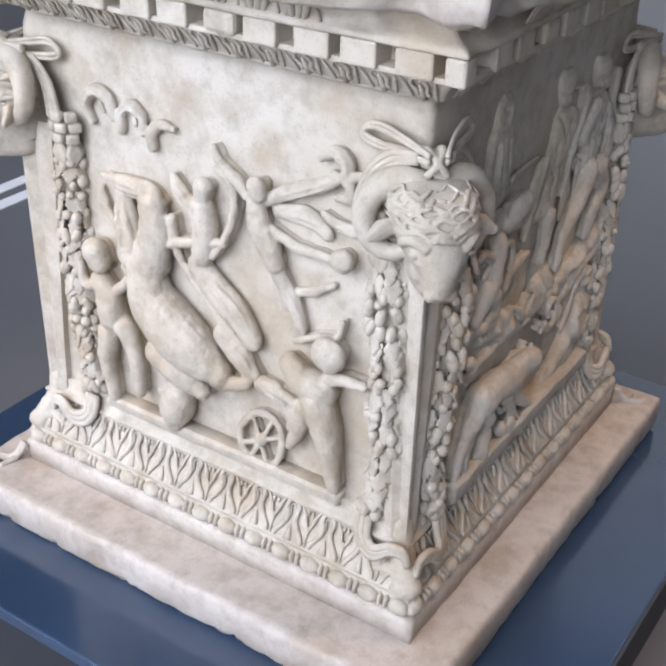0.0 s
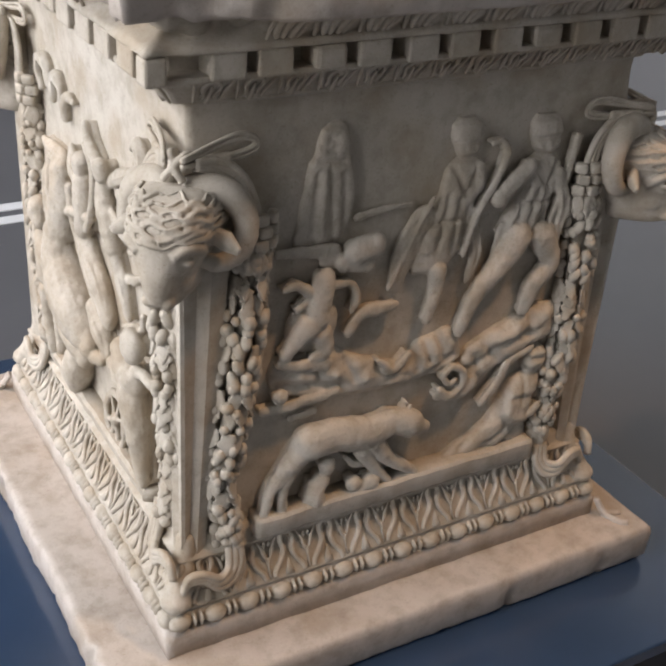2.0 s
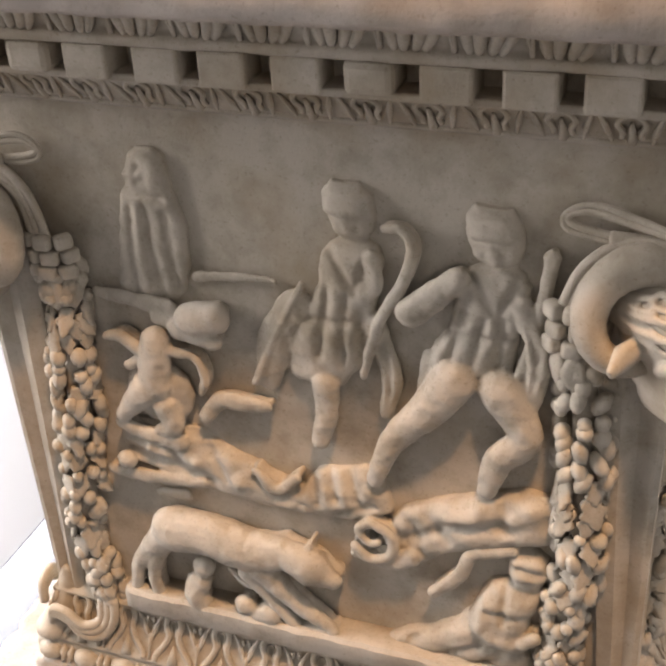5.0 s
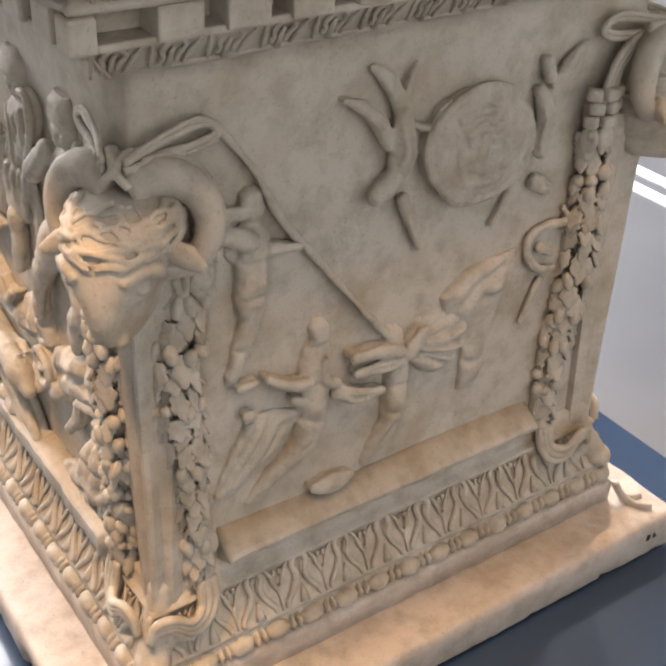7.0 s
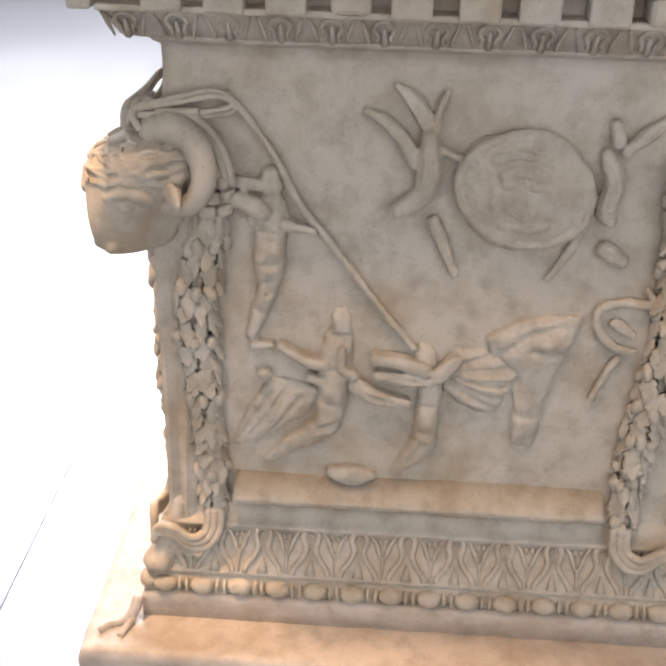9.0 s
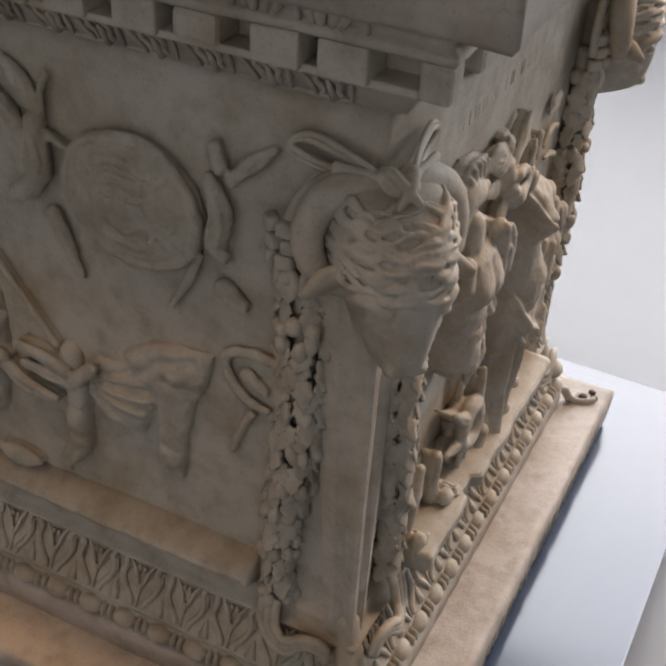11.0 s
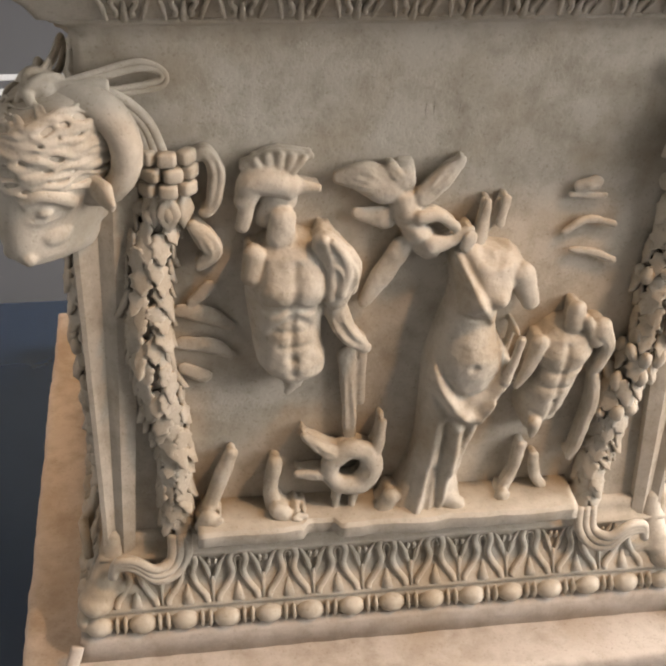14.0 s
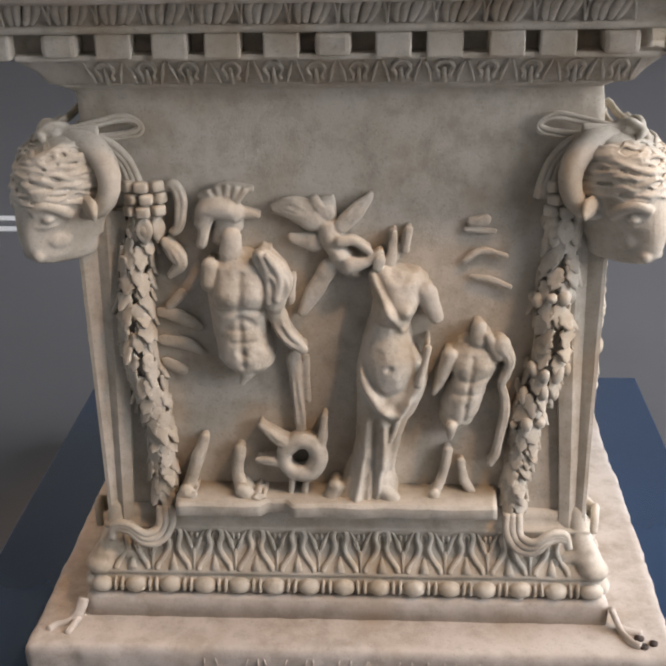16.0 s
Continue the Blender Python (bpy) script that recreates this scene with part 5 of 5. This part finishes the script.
relief("relief_winged_figure", "A", "winged figure in relief", [
    (2.2, 0.9, [(2.8, 74.0, 0.6), (4.0, 71.9, 0.8), (6.8, 70.0, 1.0), (8.7, 68.1, 0.9)]),
    (2.8, 0.9, [(10.9, 70.1, 1.5), (11.1, 69.0, 1.3)]),
    (2.2, 0.8, [(10.5, 66.8, 1.6), (11.1, 63.9, 2.0), (12.6, 61.2, 2.0), (13.7, 58.4, 1.7)]),
    (2.0, 0.8, [(13.9, 57.7, 1.4), (15.3, 55.0, 1.1), (15.8, 51.8, 0.8)]),
    (1.6, 0.7, [(12.1, 67.9, 0.9), (16.6, 70.5, 1.3), (21.7, 72.7, 1.1), (25.8, 75.2, 0.6)], 3),
    (2.0, 0.8, [(13.0, 63.9, 0.8), (17.2, 62.2, 0.9), (21.6, 62.1, 0.8), (24.6, 62.0, 0.8)]),
    (2.4, 0.7, [(25.6, 62.5, 1.9)]),
    (1.0, 0.6, [(13.6, 66.4, 1.2), (18.6, 66.9, 1.6), (22.1, 65.1, 1.2)], 3),
    (1.8, 0.7, [(14.2, 57.1, 1.0), (17.0, 52.9, 1.2), (18.4, 48.7, 0.9)], 2),
    (1.2, 0.7, [(15.3, 54.0, 0.7), (19.9, 55.3, 0.8), (23.4, 57.4, 0.6)]),
])
relief("relief_wind_swirl", "A", "carved swirls in low relief", [
    (1.6, 0.8, [(21.2, 76.5, 0.6), (23.6, 77.9, 1.0), (25.3, 76.7, 1.1), (25.8, 74.9, 0.9), (28.9, 75.6, 0.6)], 2),
    (1.6, 0.8, [(23.5, 74.6, 0.8), (25.8, 73.7, 0.8), (25.9, 71.7, 0.9), (23.9, 71.3, 0.6)]),
    (1.8, 0.8, [(22.1, 68.4, 0.7), (24.5, 67.4, 0.9), (27.5, 67.4, 1.1), (29.4, 69.3, 0.9), (30.9, 71.5, 0.6)]),
])
relief("relief_basket", "A", "rounded vessel in relief", [
    (2.6, 0.9, [(-5.7, 28.2, 2.8), (-6.5, 25.5, 3.2), (-7.3, 22.5, 2.0)]),
    (2.8, 0.9, [(-9.6, 27.7, 0.8), (-6.5, 30.3, 0.9), (-1.7, 32.0, 0.9)]),
    (2.0, 0.8, [(-2.4, 30.2, 0.9), (-1.5, 31.8, 0.6)]),
])
relief("relief_charioteer", "A", "standing child figure with round shield in relief", [
    (3.6, 0.6, [(24.5, 47.3, 2.9)]),
    (2.2, 0.9, [(17.5, 46.7, 0.6), (22.1, 49.0, 0.6), (25.0, 49.8, 0.6), (25.8, 52.5, 0.5)]),
    (2.6, 0.9, [(17.1, 42.7, 2.0), (19.5, 40.6, 2.6), (22.8, 40.1, 2.7)]),
    (2.6, 0.9, [(15.1, 36.5, 1.0), (17.6, 35.6, 1.0), (17.1, 31.1, 0.8)]),
    (2.8, 0.9, [(23.9, 42.6, 1.2), (27.0, 43.4, 1.0), (30.1, 43.5, 0.8)]),
    (2.8, 0.9, [(22.1, 38.0, 2.8), (23.6, 33.6, 2.6), (24.4, 29.4, 2.0), (25.5, 23.0, 1.1)]),
    (2.2, 0.9, [(19.1, 35.4, 1.8), (18.1, 30.3, 1.4), (16.6, 27.1, 0.8)]),
    (2.0, 0.8, [(11.3, 36.6, 1.6), (14.4, 35.9, 1.3), (16.4, 32.4, 0.9)], 2),
])
relief("relief_wheel", "A", "spoked chariot wheel in relief", [
    (1.8, 0.8, [(6.6, 26.7, 0.7), (9.7, 30.4, 0.7), (13.1, 30.5, 0.7), (14.8, 27.5, 0.7), (14.0, 22.9, 0.7), (11.4, 20.5, 0.7), (7.9, 21.2, 0.7), (6.4, 24.0, 0.7), (6.6, 26.7, 0.7)]),
    (1.8, 0.8, [(7.0, 23.4, 0.5), (14.4, 27.3, 0.4)]),
    (1.8, 0.8, [(9.3, 29.0, 0.4), (11.8, 21.1, 0.5)]),
    (1.8, 0.8, [(13.1, 30.1, 0.4), (8.3, 20.9, 0.5)]),
    (2, 0.8, [(10.9, 25.6, 1.1)]),
    (1.4, 0.6, [(12.4, 20.3, 0.7), (19.2, 20.7, 0.7), (24.2, 20.0, 0.7)]),
])
relief("relief_flying_boy", "C", "small boy figure lifting a spear in relief", [
    (1, 0.6, [(-29.3, 70.4, 1.0), (-24.5, 69.7, 0.9)]),
    (1.8, 0.8, [(-30.0, 67.5, 0.8), (-27.0, 68.0, 1.1), (-24.3, 66.5, 1.4)]),
    (1.4, 0.7, [(-25.5, 46.9, 0.6), (-23.2, 47.0, 0.5)]),
    (1.8, 0.8, [(-21.4, 64.9, 0.9), (-17.6, 64.1, 0.5)]),
    (0.3, 0.2, [(-24.2, 65.6, 2.6)]),
], [
    ([(72.4, -23.7, -22.5, 0.5), (71.7, -24.6, -21.9, 1.4), (69.8, -24.8, -21.6, 1.6), (68.4, -24.2, -22.0, 1.4), (67.2, -25.1, -21.2, 1.6), (64.8, -25.4, -20.9, 2.2), (61.8, -25.4, -21.4, 2.3), (59.4, -25.7, -21.2, 2.4), (57.6, -25.4, -21.4, 2.2), (56.1, -24.9, -22.0, 1.7), (54.5, -25.2, -22.3, 1.6), (51.4, -26.1, -23.6, 1.4), (48.5, -26.9, -24.9, 1.2), (47.0, -26.8, -25.2, 0.5)],
     [(-0.5, 0.52, [(-24.5, 68.0), (-21.7, 68.0)]),
      (-0.35, 0.41, [(-24.9, 63.7), (-21.4, 63.7)]),
      (-0.35, 0.48, [(-25.1, 59.0), (-21.4, 59.2)]),
      (-0.4, 0.42, [(-23.3, 57.3), (-23.7, 54.5)]),
      (0.35, 0.94, [(-23.2, 61.2)]),
      (-0.35, 0.43, [(-25.4, 52.0), (-23.4, 51.1)])]),
])
relief("relief_seated_boy", "C", "seated boy figure with drapery in relief", [
    (2, 0.8, [(-21.8, 47.2, 0.6), (-19.1, 45.4, 0.7), (-16.2, 44.6, 0.9)]),
    (2, 0.8, [(-13.5, 47.1, 0.6), (-13.5, 44.4, 0.7), (-11.9, 43.0, 0.9)]),
    (1.4, 0.6, [(-24.1, 42.3, 1.1)]),
    (1.6, 0.7, [(-16.0, 41.6, 0.9), (-17.9, 42.4, 0.7)]),
], [
    ([(52.8, -14.6, -13.2, 0.5), (51.5, -15.2, -12.4, 1.4), (49.8, -14.8, -12.3, 1.4), (48.5, -15.9, -11.9, 1.3), (46.2, -16.7, -12.0, 1.9), (42.8, -16.8, -12.0, 2.2), (39.4, -16.7, -12.5, 2.4), (35.8, -17.2, -13.1, 2.4), (33.8, -18.9, -13.6, 2.1), (31.8, -21.7, -15.8, 1.7), (29.8, -23.2, -19.5, 1.3), (27.5, -24.5, -22.0, 0.6)],
     [(-0.5, 0.51, [(-15.3, 48.8), (-12.0, 48.6)]),
      (-0.35, 0.45, [(-16.4, 43.7), (-12.3, 43.6)]),
      (-0.35, 0.45, [(-16.6, 38.8), (-12.7, 37.8)]),
      (0.35, 1.06, [(-14.5, 40.7)]),
      (-0.4, 0.48, [(-13.7, 35.4), (-16.5, 34.2)]),
      (-0.3, 0.40, [(-19.5, 32.9), (-18.3, 30.6)])]),
    ([(41.3, -23.5, -19.9, 0.5), (39.7, -24.7, -16.5, 1.2), (36.1, -26.7, -18.0, 1.4), (33.4, -28.0, -21.6, 1.1), (30.1, -29.0, -25.6, 0.4)],
     [(-0.45, 0.46, [(-20.8, 40.2), (-26.2, 32.0)]),
      (-0.45, 0.48, [(-19.2, 38.7), (-23.8, 31.9)]),
      (-0.4, 0.47, [(-22.6, 40.3), (-27.8, 31.4)])]),
])
relief("relief_winged_boy", "C", "winged boy figure in relief", [
    (2.2, 0.7, [(-9.0, 46.0, 0.8), (-5.4, 45.6, 1.0), (-2.3, 44.6, 1.1)]),
    (2, 0.6, [(-8.3, 43.3, 0.9), (-4.0, 43.1, 1.0), (-1.5, 42.9, 0.9)], 2),
    (1.8, 0.6, [(-11.5, 41.6, 1.2), (-8.7, 39.9, 1.2), (-4.3, 39.0, 0.7)], 2),
    (2, 0.7, [(1.9, 46.3, 1.0), (-0.4, 43.7, 1.1)]),
    (0.3, 0.2, [(-6.1, 43.1, 2.6)]),
], [
    ([(47.8, -3.1, -1.7, 0.5), (46.7, -3.7, -0.7, 1.5), (44.5, -3.5, -0.5, 1.7), (43.2, -2.9, -0.2, 1.5), (41.4, -2.9, 0.4, 2), (38.6, -3.0, 0.3, 2.3), (35.8, -3.2, 0.2, 2.4), (33.2, -3.1, 0.2, 2.3), (31.4, -4.2, -0.3, 1.9), (29.2, -5.3, -1.8, 1.6), (27.1, -6.2, -3.9, 1.1), (25.9, -6.1, -4.2, 0.5)],
     [(-0.5, 0.53, [(-3.4, 43.2), (-0.1, 43.0)]),
      (-0.35, 0.47, [(-2.8, 38.8), (0.2, 38.9)]),
      (-0.35, 0.48, [(-3.1, 34.4), (0.1, 34.6)]),
      (0.35, 1.01, [(-1.5, 36.5)]),
      (-0.4, 0.50, [(-1.7, 32.5), (-3.4, 29.3)])]),
])
relief("relief_pleated_quiver", "C", "fan of pleats and a curved horn in relief", [

], [
    ([(47.5, 1.9, 5.6, 0.5), (46.0, 0.8, 8.9, 1.4), (43.9, 0.3, 10.4, 2), (41.8, 0.4, 9.9, 2.3), (39.7, 1.9, 8.9, 2.1), (37.8, 4.6, 8.3, 0.8)],
     [(-0.8, 0.41, [(1.3, 44.1), (9.9, 45.0)]),
      (-0.8, 0.41, [(1.3, 43.4), (9.3, 42.8)]),
      (-0.8, 0.40, [(1.4, 42.8), (8.8, 40.7)]),
      (-0.8, 0.41, [(1.6, 42.4), (7.3, 38.8)]),
      (-0.7, 0.41, [(1.5, 44.9), (6.9, 46.7)]),
      (0.4, 0.41, [(1.3, 43.7), (9.7, 43.9)]),
      (0.4, 0.41, [(1.3, 43.0), (9.0, 41.8)])]),
    ([(53.2, 13.3, 18.3, 0.6), (52.0, 9.1, 18.1, 1.6), (49.4, 5.6, 17.5, 2), (47.3, 6.4, 16.8, 2), (45.6, 9.1, 15.7, 1.8), (42.5, 9.7, 15.2, 1.5), (38.9, 10.4, 14.3, 1.6), (35.3, 10.4, 14.1, 1.4), (32.5, 10.3, 13.6, 0.5)],
     [(-0.5, 0.67, [(7.7, 47.2), (11.1, 50.1), (15.9, 51.8)]),
      (0.5, 1.09, [(14.0, 49.3)]),
      (-0.5, 0.53, [(12.3, 48.0), (16.1, 47.4)]),
      (-0.7, 0.68, [(9.8, 44.7), (10.9, 40.4)]),
      (-0.4, 0.56, [(10.2, 37.6), (14.1, 37.4)])]),
])
relief("relief_shield", "C", "round shield with a worn carved face in relief", [
    (1.5, 0.16, [(8.8, 70.7, 8.1)]),
    (1.2, 0.2, [(8.9, 70.6, 7.4)]),
    (1.6, 0.9, [(17.2, 70.5, 0.7), (16.5, 66.9, 0.7), (13.7, 64.4, 0.7), (9.5, 63.6, 0.7), (5.2, 64.7, 0.7), (1.9, 67.5, 0.7), (0.5, 71.0, 0.7), (1.3, 74.4, 0.7), (4.1, 76.8, 0.7), (8.1, 77.6, 0.7), (12.3, 76.6, 0.7), (15.6, 74.0, 0.7), (17.2, 70.5, 0.7)]),
    (2.7, 0.5, [(6.2, 73.2, 1.0), (8.1, 73.9, 1.0), (10.5, 73.1, 1.0)], 2),
    (2.8, 0.5, [(8.3, 72.1, 0.9), (8.2, 69.4, 1.0)]),
    (2.8, 0.5, [(6.2, 72.0, 0.7), (7.1, 72.1, 0.7)]),
    (2.8, 0.5, [(9.4, 72.0, 0.7), (10.3, 71.9, 0.7)]),
    (2.7, 0.5, [(6.6, 68.9, 0.8), (8.7, 68.0, 0.8), (10.7, 68.9, 0.8)]),
    (2.5, 0.5, [(5.0, 70.9, 0.9), (5.4, 67.9, 0.7)]),
    (2.5, 0.5, [(12.0, 71.0, 0.9), (12.0, 68.0, 0.7)]),
    (2.5, 0.5, [(4.9, 74.9, 0.7), (7.7, 75.7, 0.7), (11.2, 74.8, 0.7)], 2),
    (2.4, 0.5, [(6.3, 66.4, 0.6), (9.3, 65.8, 0.6), (11.6, 66.5, 0.6)]),
])
relief("relief_winged_bird", "C", "winged form beside the shield in relief", [
    (1.1, 0.8, [(-11.5, 80.0, 0.49), (-8.7, 78.6, 0.9), (-6.3, 75.9, 1.07), (-5.1, 73.6, 0.9)], 3),
    (0.8, 0.6, [(-7.7, 83.1, 0.49), (-5.5, 81.3, 1.07), (-3.6, 78.3, 1.15)], 2),
    (1.0, 0.8, [(-1.6, 82.5, 0.41), (-2.4, 80.5, 0.49), (-2.8, 78.0, 0.74)]),
    (1.4, 0.9, [(-3.4, 77.0, 1.15), (-3.3, 73.1, 1.56), (-3.6, 70.5, 1.48)], 2),
    (1.4, 0.9, [(-3.8, 69.9, 1.39), (-5.1, 68.5, 1.39), (-6.8, 67.4, 1.07)]),
    (0.9, 0.8, [(-2.3, 65.8, 0.98), (-0.9, 62.7, 0.9), (0.8, 58.6, 0.49)], 2),
    (1.1, 0.9, [(-2.1, 75.5, 0.57), (0.8, 74.6, 0.49), (2.4, 76.2, 0.57), (3.7, 77.1, 0.41)]),
])
relief("relief_cloud_scroll", "C", "carved figure and scrolls in low relief", [
    (1.1, 0.8, [(19.0, 79.5, 0.82), (19.6, 77.5, 0.98)]),
    (1.1, 0.8, [(18.3, 75.8, 0.9), (19.7, 72.3, 1.39), (19.0, 68.7, 1.31), (19.8, 67.2, 0.98)], 2),
    (0.8, 0.7, [(20.8, 76.2, 0.74), (23.1, 78.5, 1.07), (25.7, 80.7, 0.49)], 3),
    (0.8, 0.7, [(16.7, 66.2, 0.66), (15.1, 62.3, 0.66), (13.0, 58.5, 0.41)]),
    (0.7, 0.8, [(19.9, 63.0, 1.23), (22.0, 61.6, 0.98)], 2),
    (0.8, 0.8, [(26.0, 57.6, 0.49), (27.7, 55.2, 0.66), (24.1, 55.7, 0.74), (20.7, 54.9, 0.66), (20.1, 52.3, 0.66), (22.4, 49.2, 0.66), (25.4, 48.5, 0.49)]),
    (0.7, 0.8, [(23.4, 47.2, 0.57), (22.1, 44.5, 0.57), (20.9, 41.0, 0.49)]),
    (0.6, 0.7, [(22.7, 52.4, 0.9), (24.9, 50.9, 0.74)], 2),
])
relief("relief_helmet", "D", "crested helmet over the warrior in relief", [
    (2.0, 0.8, [(-19.7, 68.3, 1.2), (-18.7, 70.4, 1.8), (-16.8, 70.7, 1.9), (-14.9, 69.9, 1.5)]),
    (2.2, 0.8, [(-19.4, 68.1, 0.9), (-19.9, 65.4, 0.9)]),
    (2.0, 0.8, [(-14.1, 69.9, 1.0), (-11.8, 69.6, 0.6)]),
    (2.2, 0.9, [(-17.0, 71.1, 0.45), (-18.2, 72.5, 0.5), (-18.6, 73.1, 0.45)]),
    (2.2, 0.9, [(-16.5, 71.1, 0.45), (-17.1, 72.5, 0.5), (-17.3, 73.5, 0.45)]),
    (2.2, 0.9, [(-16.0, 71.1, 0.45), (-16.0, 72.5, 0.5), (-15.9, 73.8, 0.45)]),
    (2.2, 0.9, [(-15.5, 71.1, 0.45), (-14.9, 72.5, 0.5), (-14.6, 73.5, 0.45)]),
    (2.2, 0.9, [(-15.0, 71.1, 0.45), (-13.8, 72.6, 0.5), (-13.3, 73.3, 0.45)]),
    (1.6, 0.7, [(-19.6, 72.2, 0.7), (-16.5, 73.6, 0.7), (-12.6, 73.2, 0.6)]),
])
relief("relief_streamer", "D", "broad curling ribbon beside the garland cap in relief", [
    (1.8, 0.8, [(-25.2, 73.6, 0.7), (-23.6, 73.9, 0.9), (-22.7, 71.7, 1.0), (-23.1, 68.2, 0.9), (-24.0, 67.0, 0.7)], 2),
    (2.2, 0.8, [(-25.4, 65.6, 0.8), (-24.1, 64.1, 1.3), (-23.3, 62.3, 1.1), (-24.9, 60.5, 0.6)], 3),
])
relief("relief_small_trophy", "D", "faint trophy and scroll in low relief", [
    (0.6, 0.6, [(19.0, 68.2, 0.8), (20.9, 68.5, 0.9)], 3),
    (0.4, 0.6, [(18.3, 66.9, 0.5), (22.2, 66.7, 0.5)]),
    (0.4, 0.6, [(18.1, 62.1, 0.5), (20.7, 63.7, 0.6), (24.1, 62.9, 0.5)]),
    (0.4, 0.6, [(19.3, 59.7, 0.5), (22.2, 59.2, 0.6), (24.8, 58.1, 0.5)]),
])
relief("relief_foot", "D", "", [
    (1.6, 0.9, [(-21.6, 33.2, 0.8), (-23.0, 29.5, 1.1), (-24.2, 25.8, 1.0), (-25.1, 23.1, 1.2)]),
    (3.6, 0.8, [(-24.8, 24.5, 1.2), (-25.8, 23.2, 0.9)]),
    (4.2, 0.9, [(-24.0, 24.0, 0.5), (-23.3, 24.5, 0.4)]),
])
relief("relief_foot", "D", "", [
    (1.8, 0.9, [(-16.1, 31.4, 1.0), (-16.7, 27.7, 1.0), (-16.2, 24.4, 1.2)]),
    (3.6, 0.8, [(-15.8, 24.9, 1.3), (-14.6, 23.5, 1.1)]),
    (4.6, 0.9, [(-13.8, 24.2, 0.45), (-13.2, 23.9, 0.4)]),
    (4.4, 0.9, [(-14.5, 23.5, 0.4), (-13.9, 23.1, 0.4)]),
    (4.2, 0.9, [(-13.4, 24.5, 0.45), (-12.4, 24.1, 0.45)]),
])
relief("relief_goose", "D", "small goose with a pierced body in relief", [
    (2.6, 0.9, [(-9.1, 31.5, 1.2), (-6.9, 33.3, 1.3), (-4.5, 32.7, 1.4), (-3.7, 30.3, 1.5), (-5.1, 27.9, 1.5), (-7.6, 27.8, 1.3), (-9.0, 29.3, 1.1), (-9.1, 31.5, 1.2)]),
    (2.6, 0.9, [(-12.6, 35.9, 0.5), (-10.3, 33.9, 0.9), (-8.2, 32.6, 1.2)], 2),
    (2.2, 0.9, [(-13.2, 29.6, 0.6), (-10.7, 29.5, 0.9), (-8.9, 29.1, 1.0)], 2),
    (2.6, 0.9, [(-3.6, 31.7, 1.0), (-3.0, 34.6, 0.8), (-2.7, 37.4, 0.6)]),
    (2.4, 0.9, [(-7.8, 27.0, 0.6), (-8.2, 24.4, 0.5), (-8.3, 21.5, 0.5)]),
    (2.4, 0.9, [(-5.6, 27.1, 0.6), (-6.0, 24.6, 0.5), (-6.0, 21.8, 0.5)]),
    (3.0, 0.8, [(-8.9, 21.8, 0.6), (-7.3, 21.7, 0.5)]),
])

# faint worn line of letters that can no longer be read
bm = bmesh.new()
rng = random.Random(9)
u = -0.20
while u < 0.25:
    for j in range(rng.choice((1, 2, 2))):
        box(bm, u, u + 0.0012, -0.3688, -0.360, 0.769, 0.786)
        u += 0.009
    u += rng.choice((0.008, 0.010, 0.02))
tagged(part("inscription", bm, STONE, altar, smooth=False), "worn unreadable line of carved letters", kind="stuff")

# carved letters on the slab edge, no longer readable
bm = bmesh.new()
rng = random.Random(4)
u = -0.22
while u < 0.44:
    tilt = rng.choice((-0.008, 0.0, 0.008, 0.010))
    tube(bm, [(u, -0.5035, -0.040), (u + tilt, -0.5045, -0.004)], 0.0011, 6)
    u += rng.choice((0.018, 0.026, 0.034))
tagged(part("edge_inscription", bm, SLABSTONE, slab), "worn unreadable letters on the slab edge", kind="stuff")

# small inventory mark, as bars, on the slab edge
bm = bmesh.new()
for i, w in enumerate((0.008, 0.010, 0.009)):
    box(bm, -0.5085, -0.502, -0.435 - 0.014 * i - w, -0.435 - 0.014 * i, -0.020, -0.008)
part("inventory_mark", bm, INK, slab, "small black painted mark", smooth=False)

# cramp channels at the slab corners; dark discs paint the shaded holes at one
for k in (0, 1, 3):
    bm = bmesh.new()
    tube(bm, smooth_line([(-0.428, -0.428, 0.052), (-0.436, -0.438, 0.030), (-0.450, -0.446, 0.0175), (-0.470, -0.455, 0.0165), (-0.480, -0.468, 0.0165)], 5), [0.009] * 21, 8, 0.6)
    tube(bm, smooth_line([(-0.436, -0.440, 0.022), (-0.443, -0.458, 0.0175), (-0.448, -0.476, 0.016)], 5), 0.006, 8)
    part("cramp_seat", bm, SLABSTONE, slab, "raised lead-worn cramp seat", rz(k))
    # no holes are cut: raised dark discs carry their shade as colour
    for x, y, r in () if k != 1 else ((-0.458, -0.470, 0.008), (-0.478, -0.474, 0.007), (-0.470, -0.490, 0.007)):
        bm = bmesh.new()
        tube(bm, [(x, y, 0.012), (x, y, 0.0178)], r, 12)
        part("hole_disc", bm, HOLESHADE, slab, "low dark disc painting the shade of a hole", rz(k))

# white display block far behind the altar
bm = bmesh.new()
box(bm, -4.6, -3.6, -4.6, -3.9, FLOOR, 0.35, 0.01)
thing("display_block", bm, WHITEMAT, "plain white display block standing on the floor", "display block")
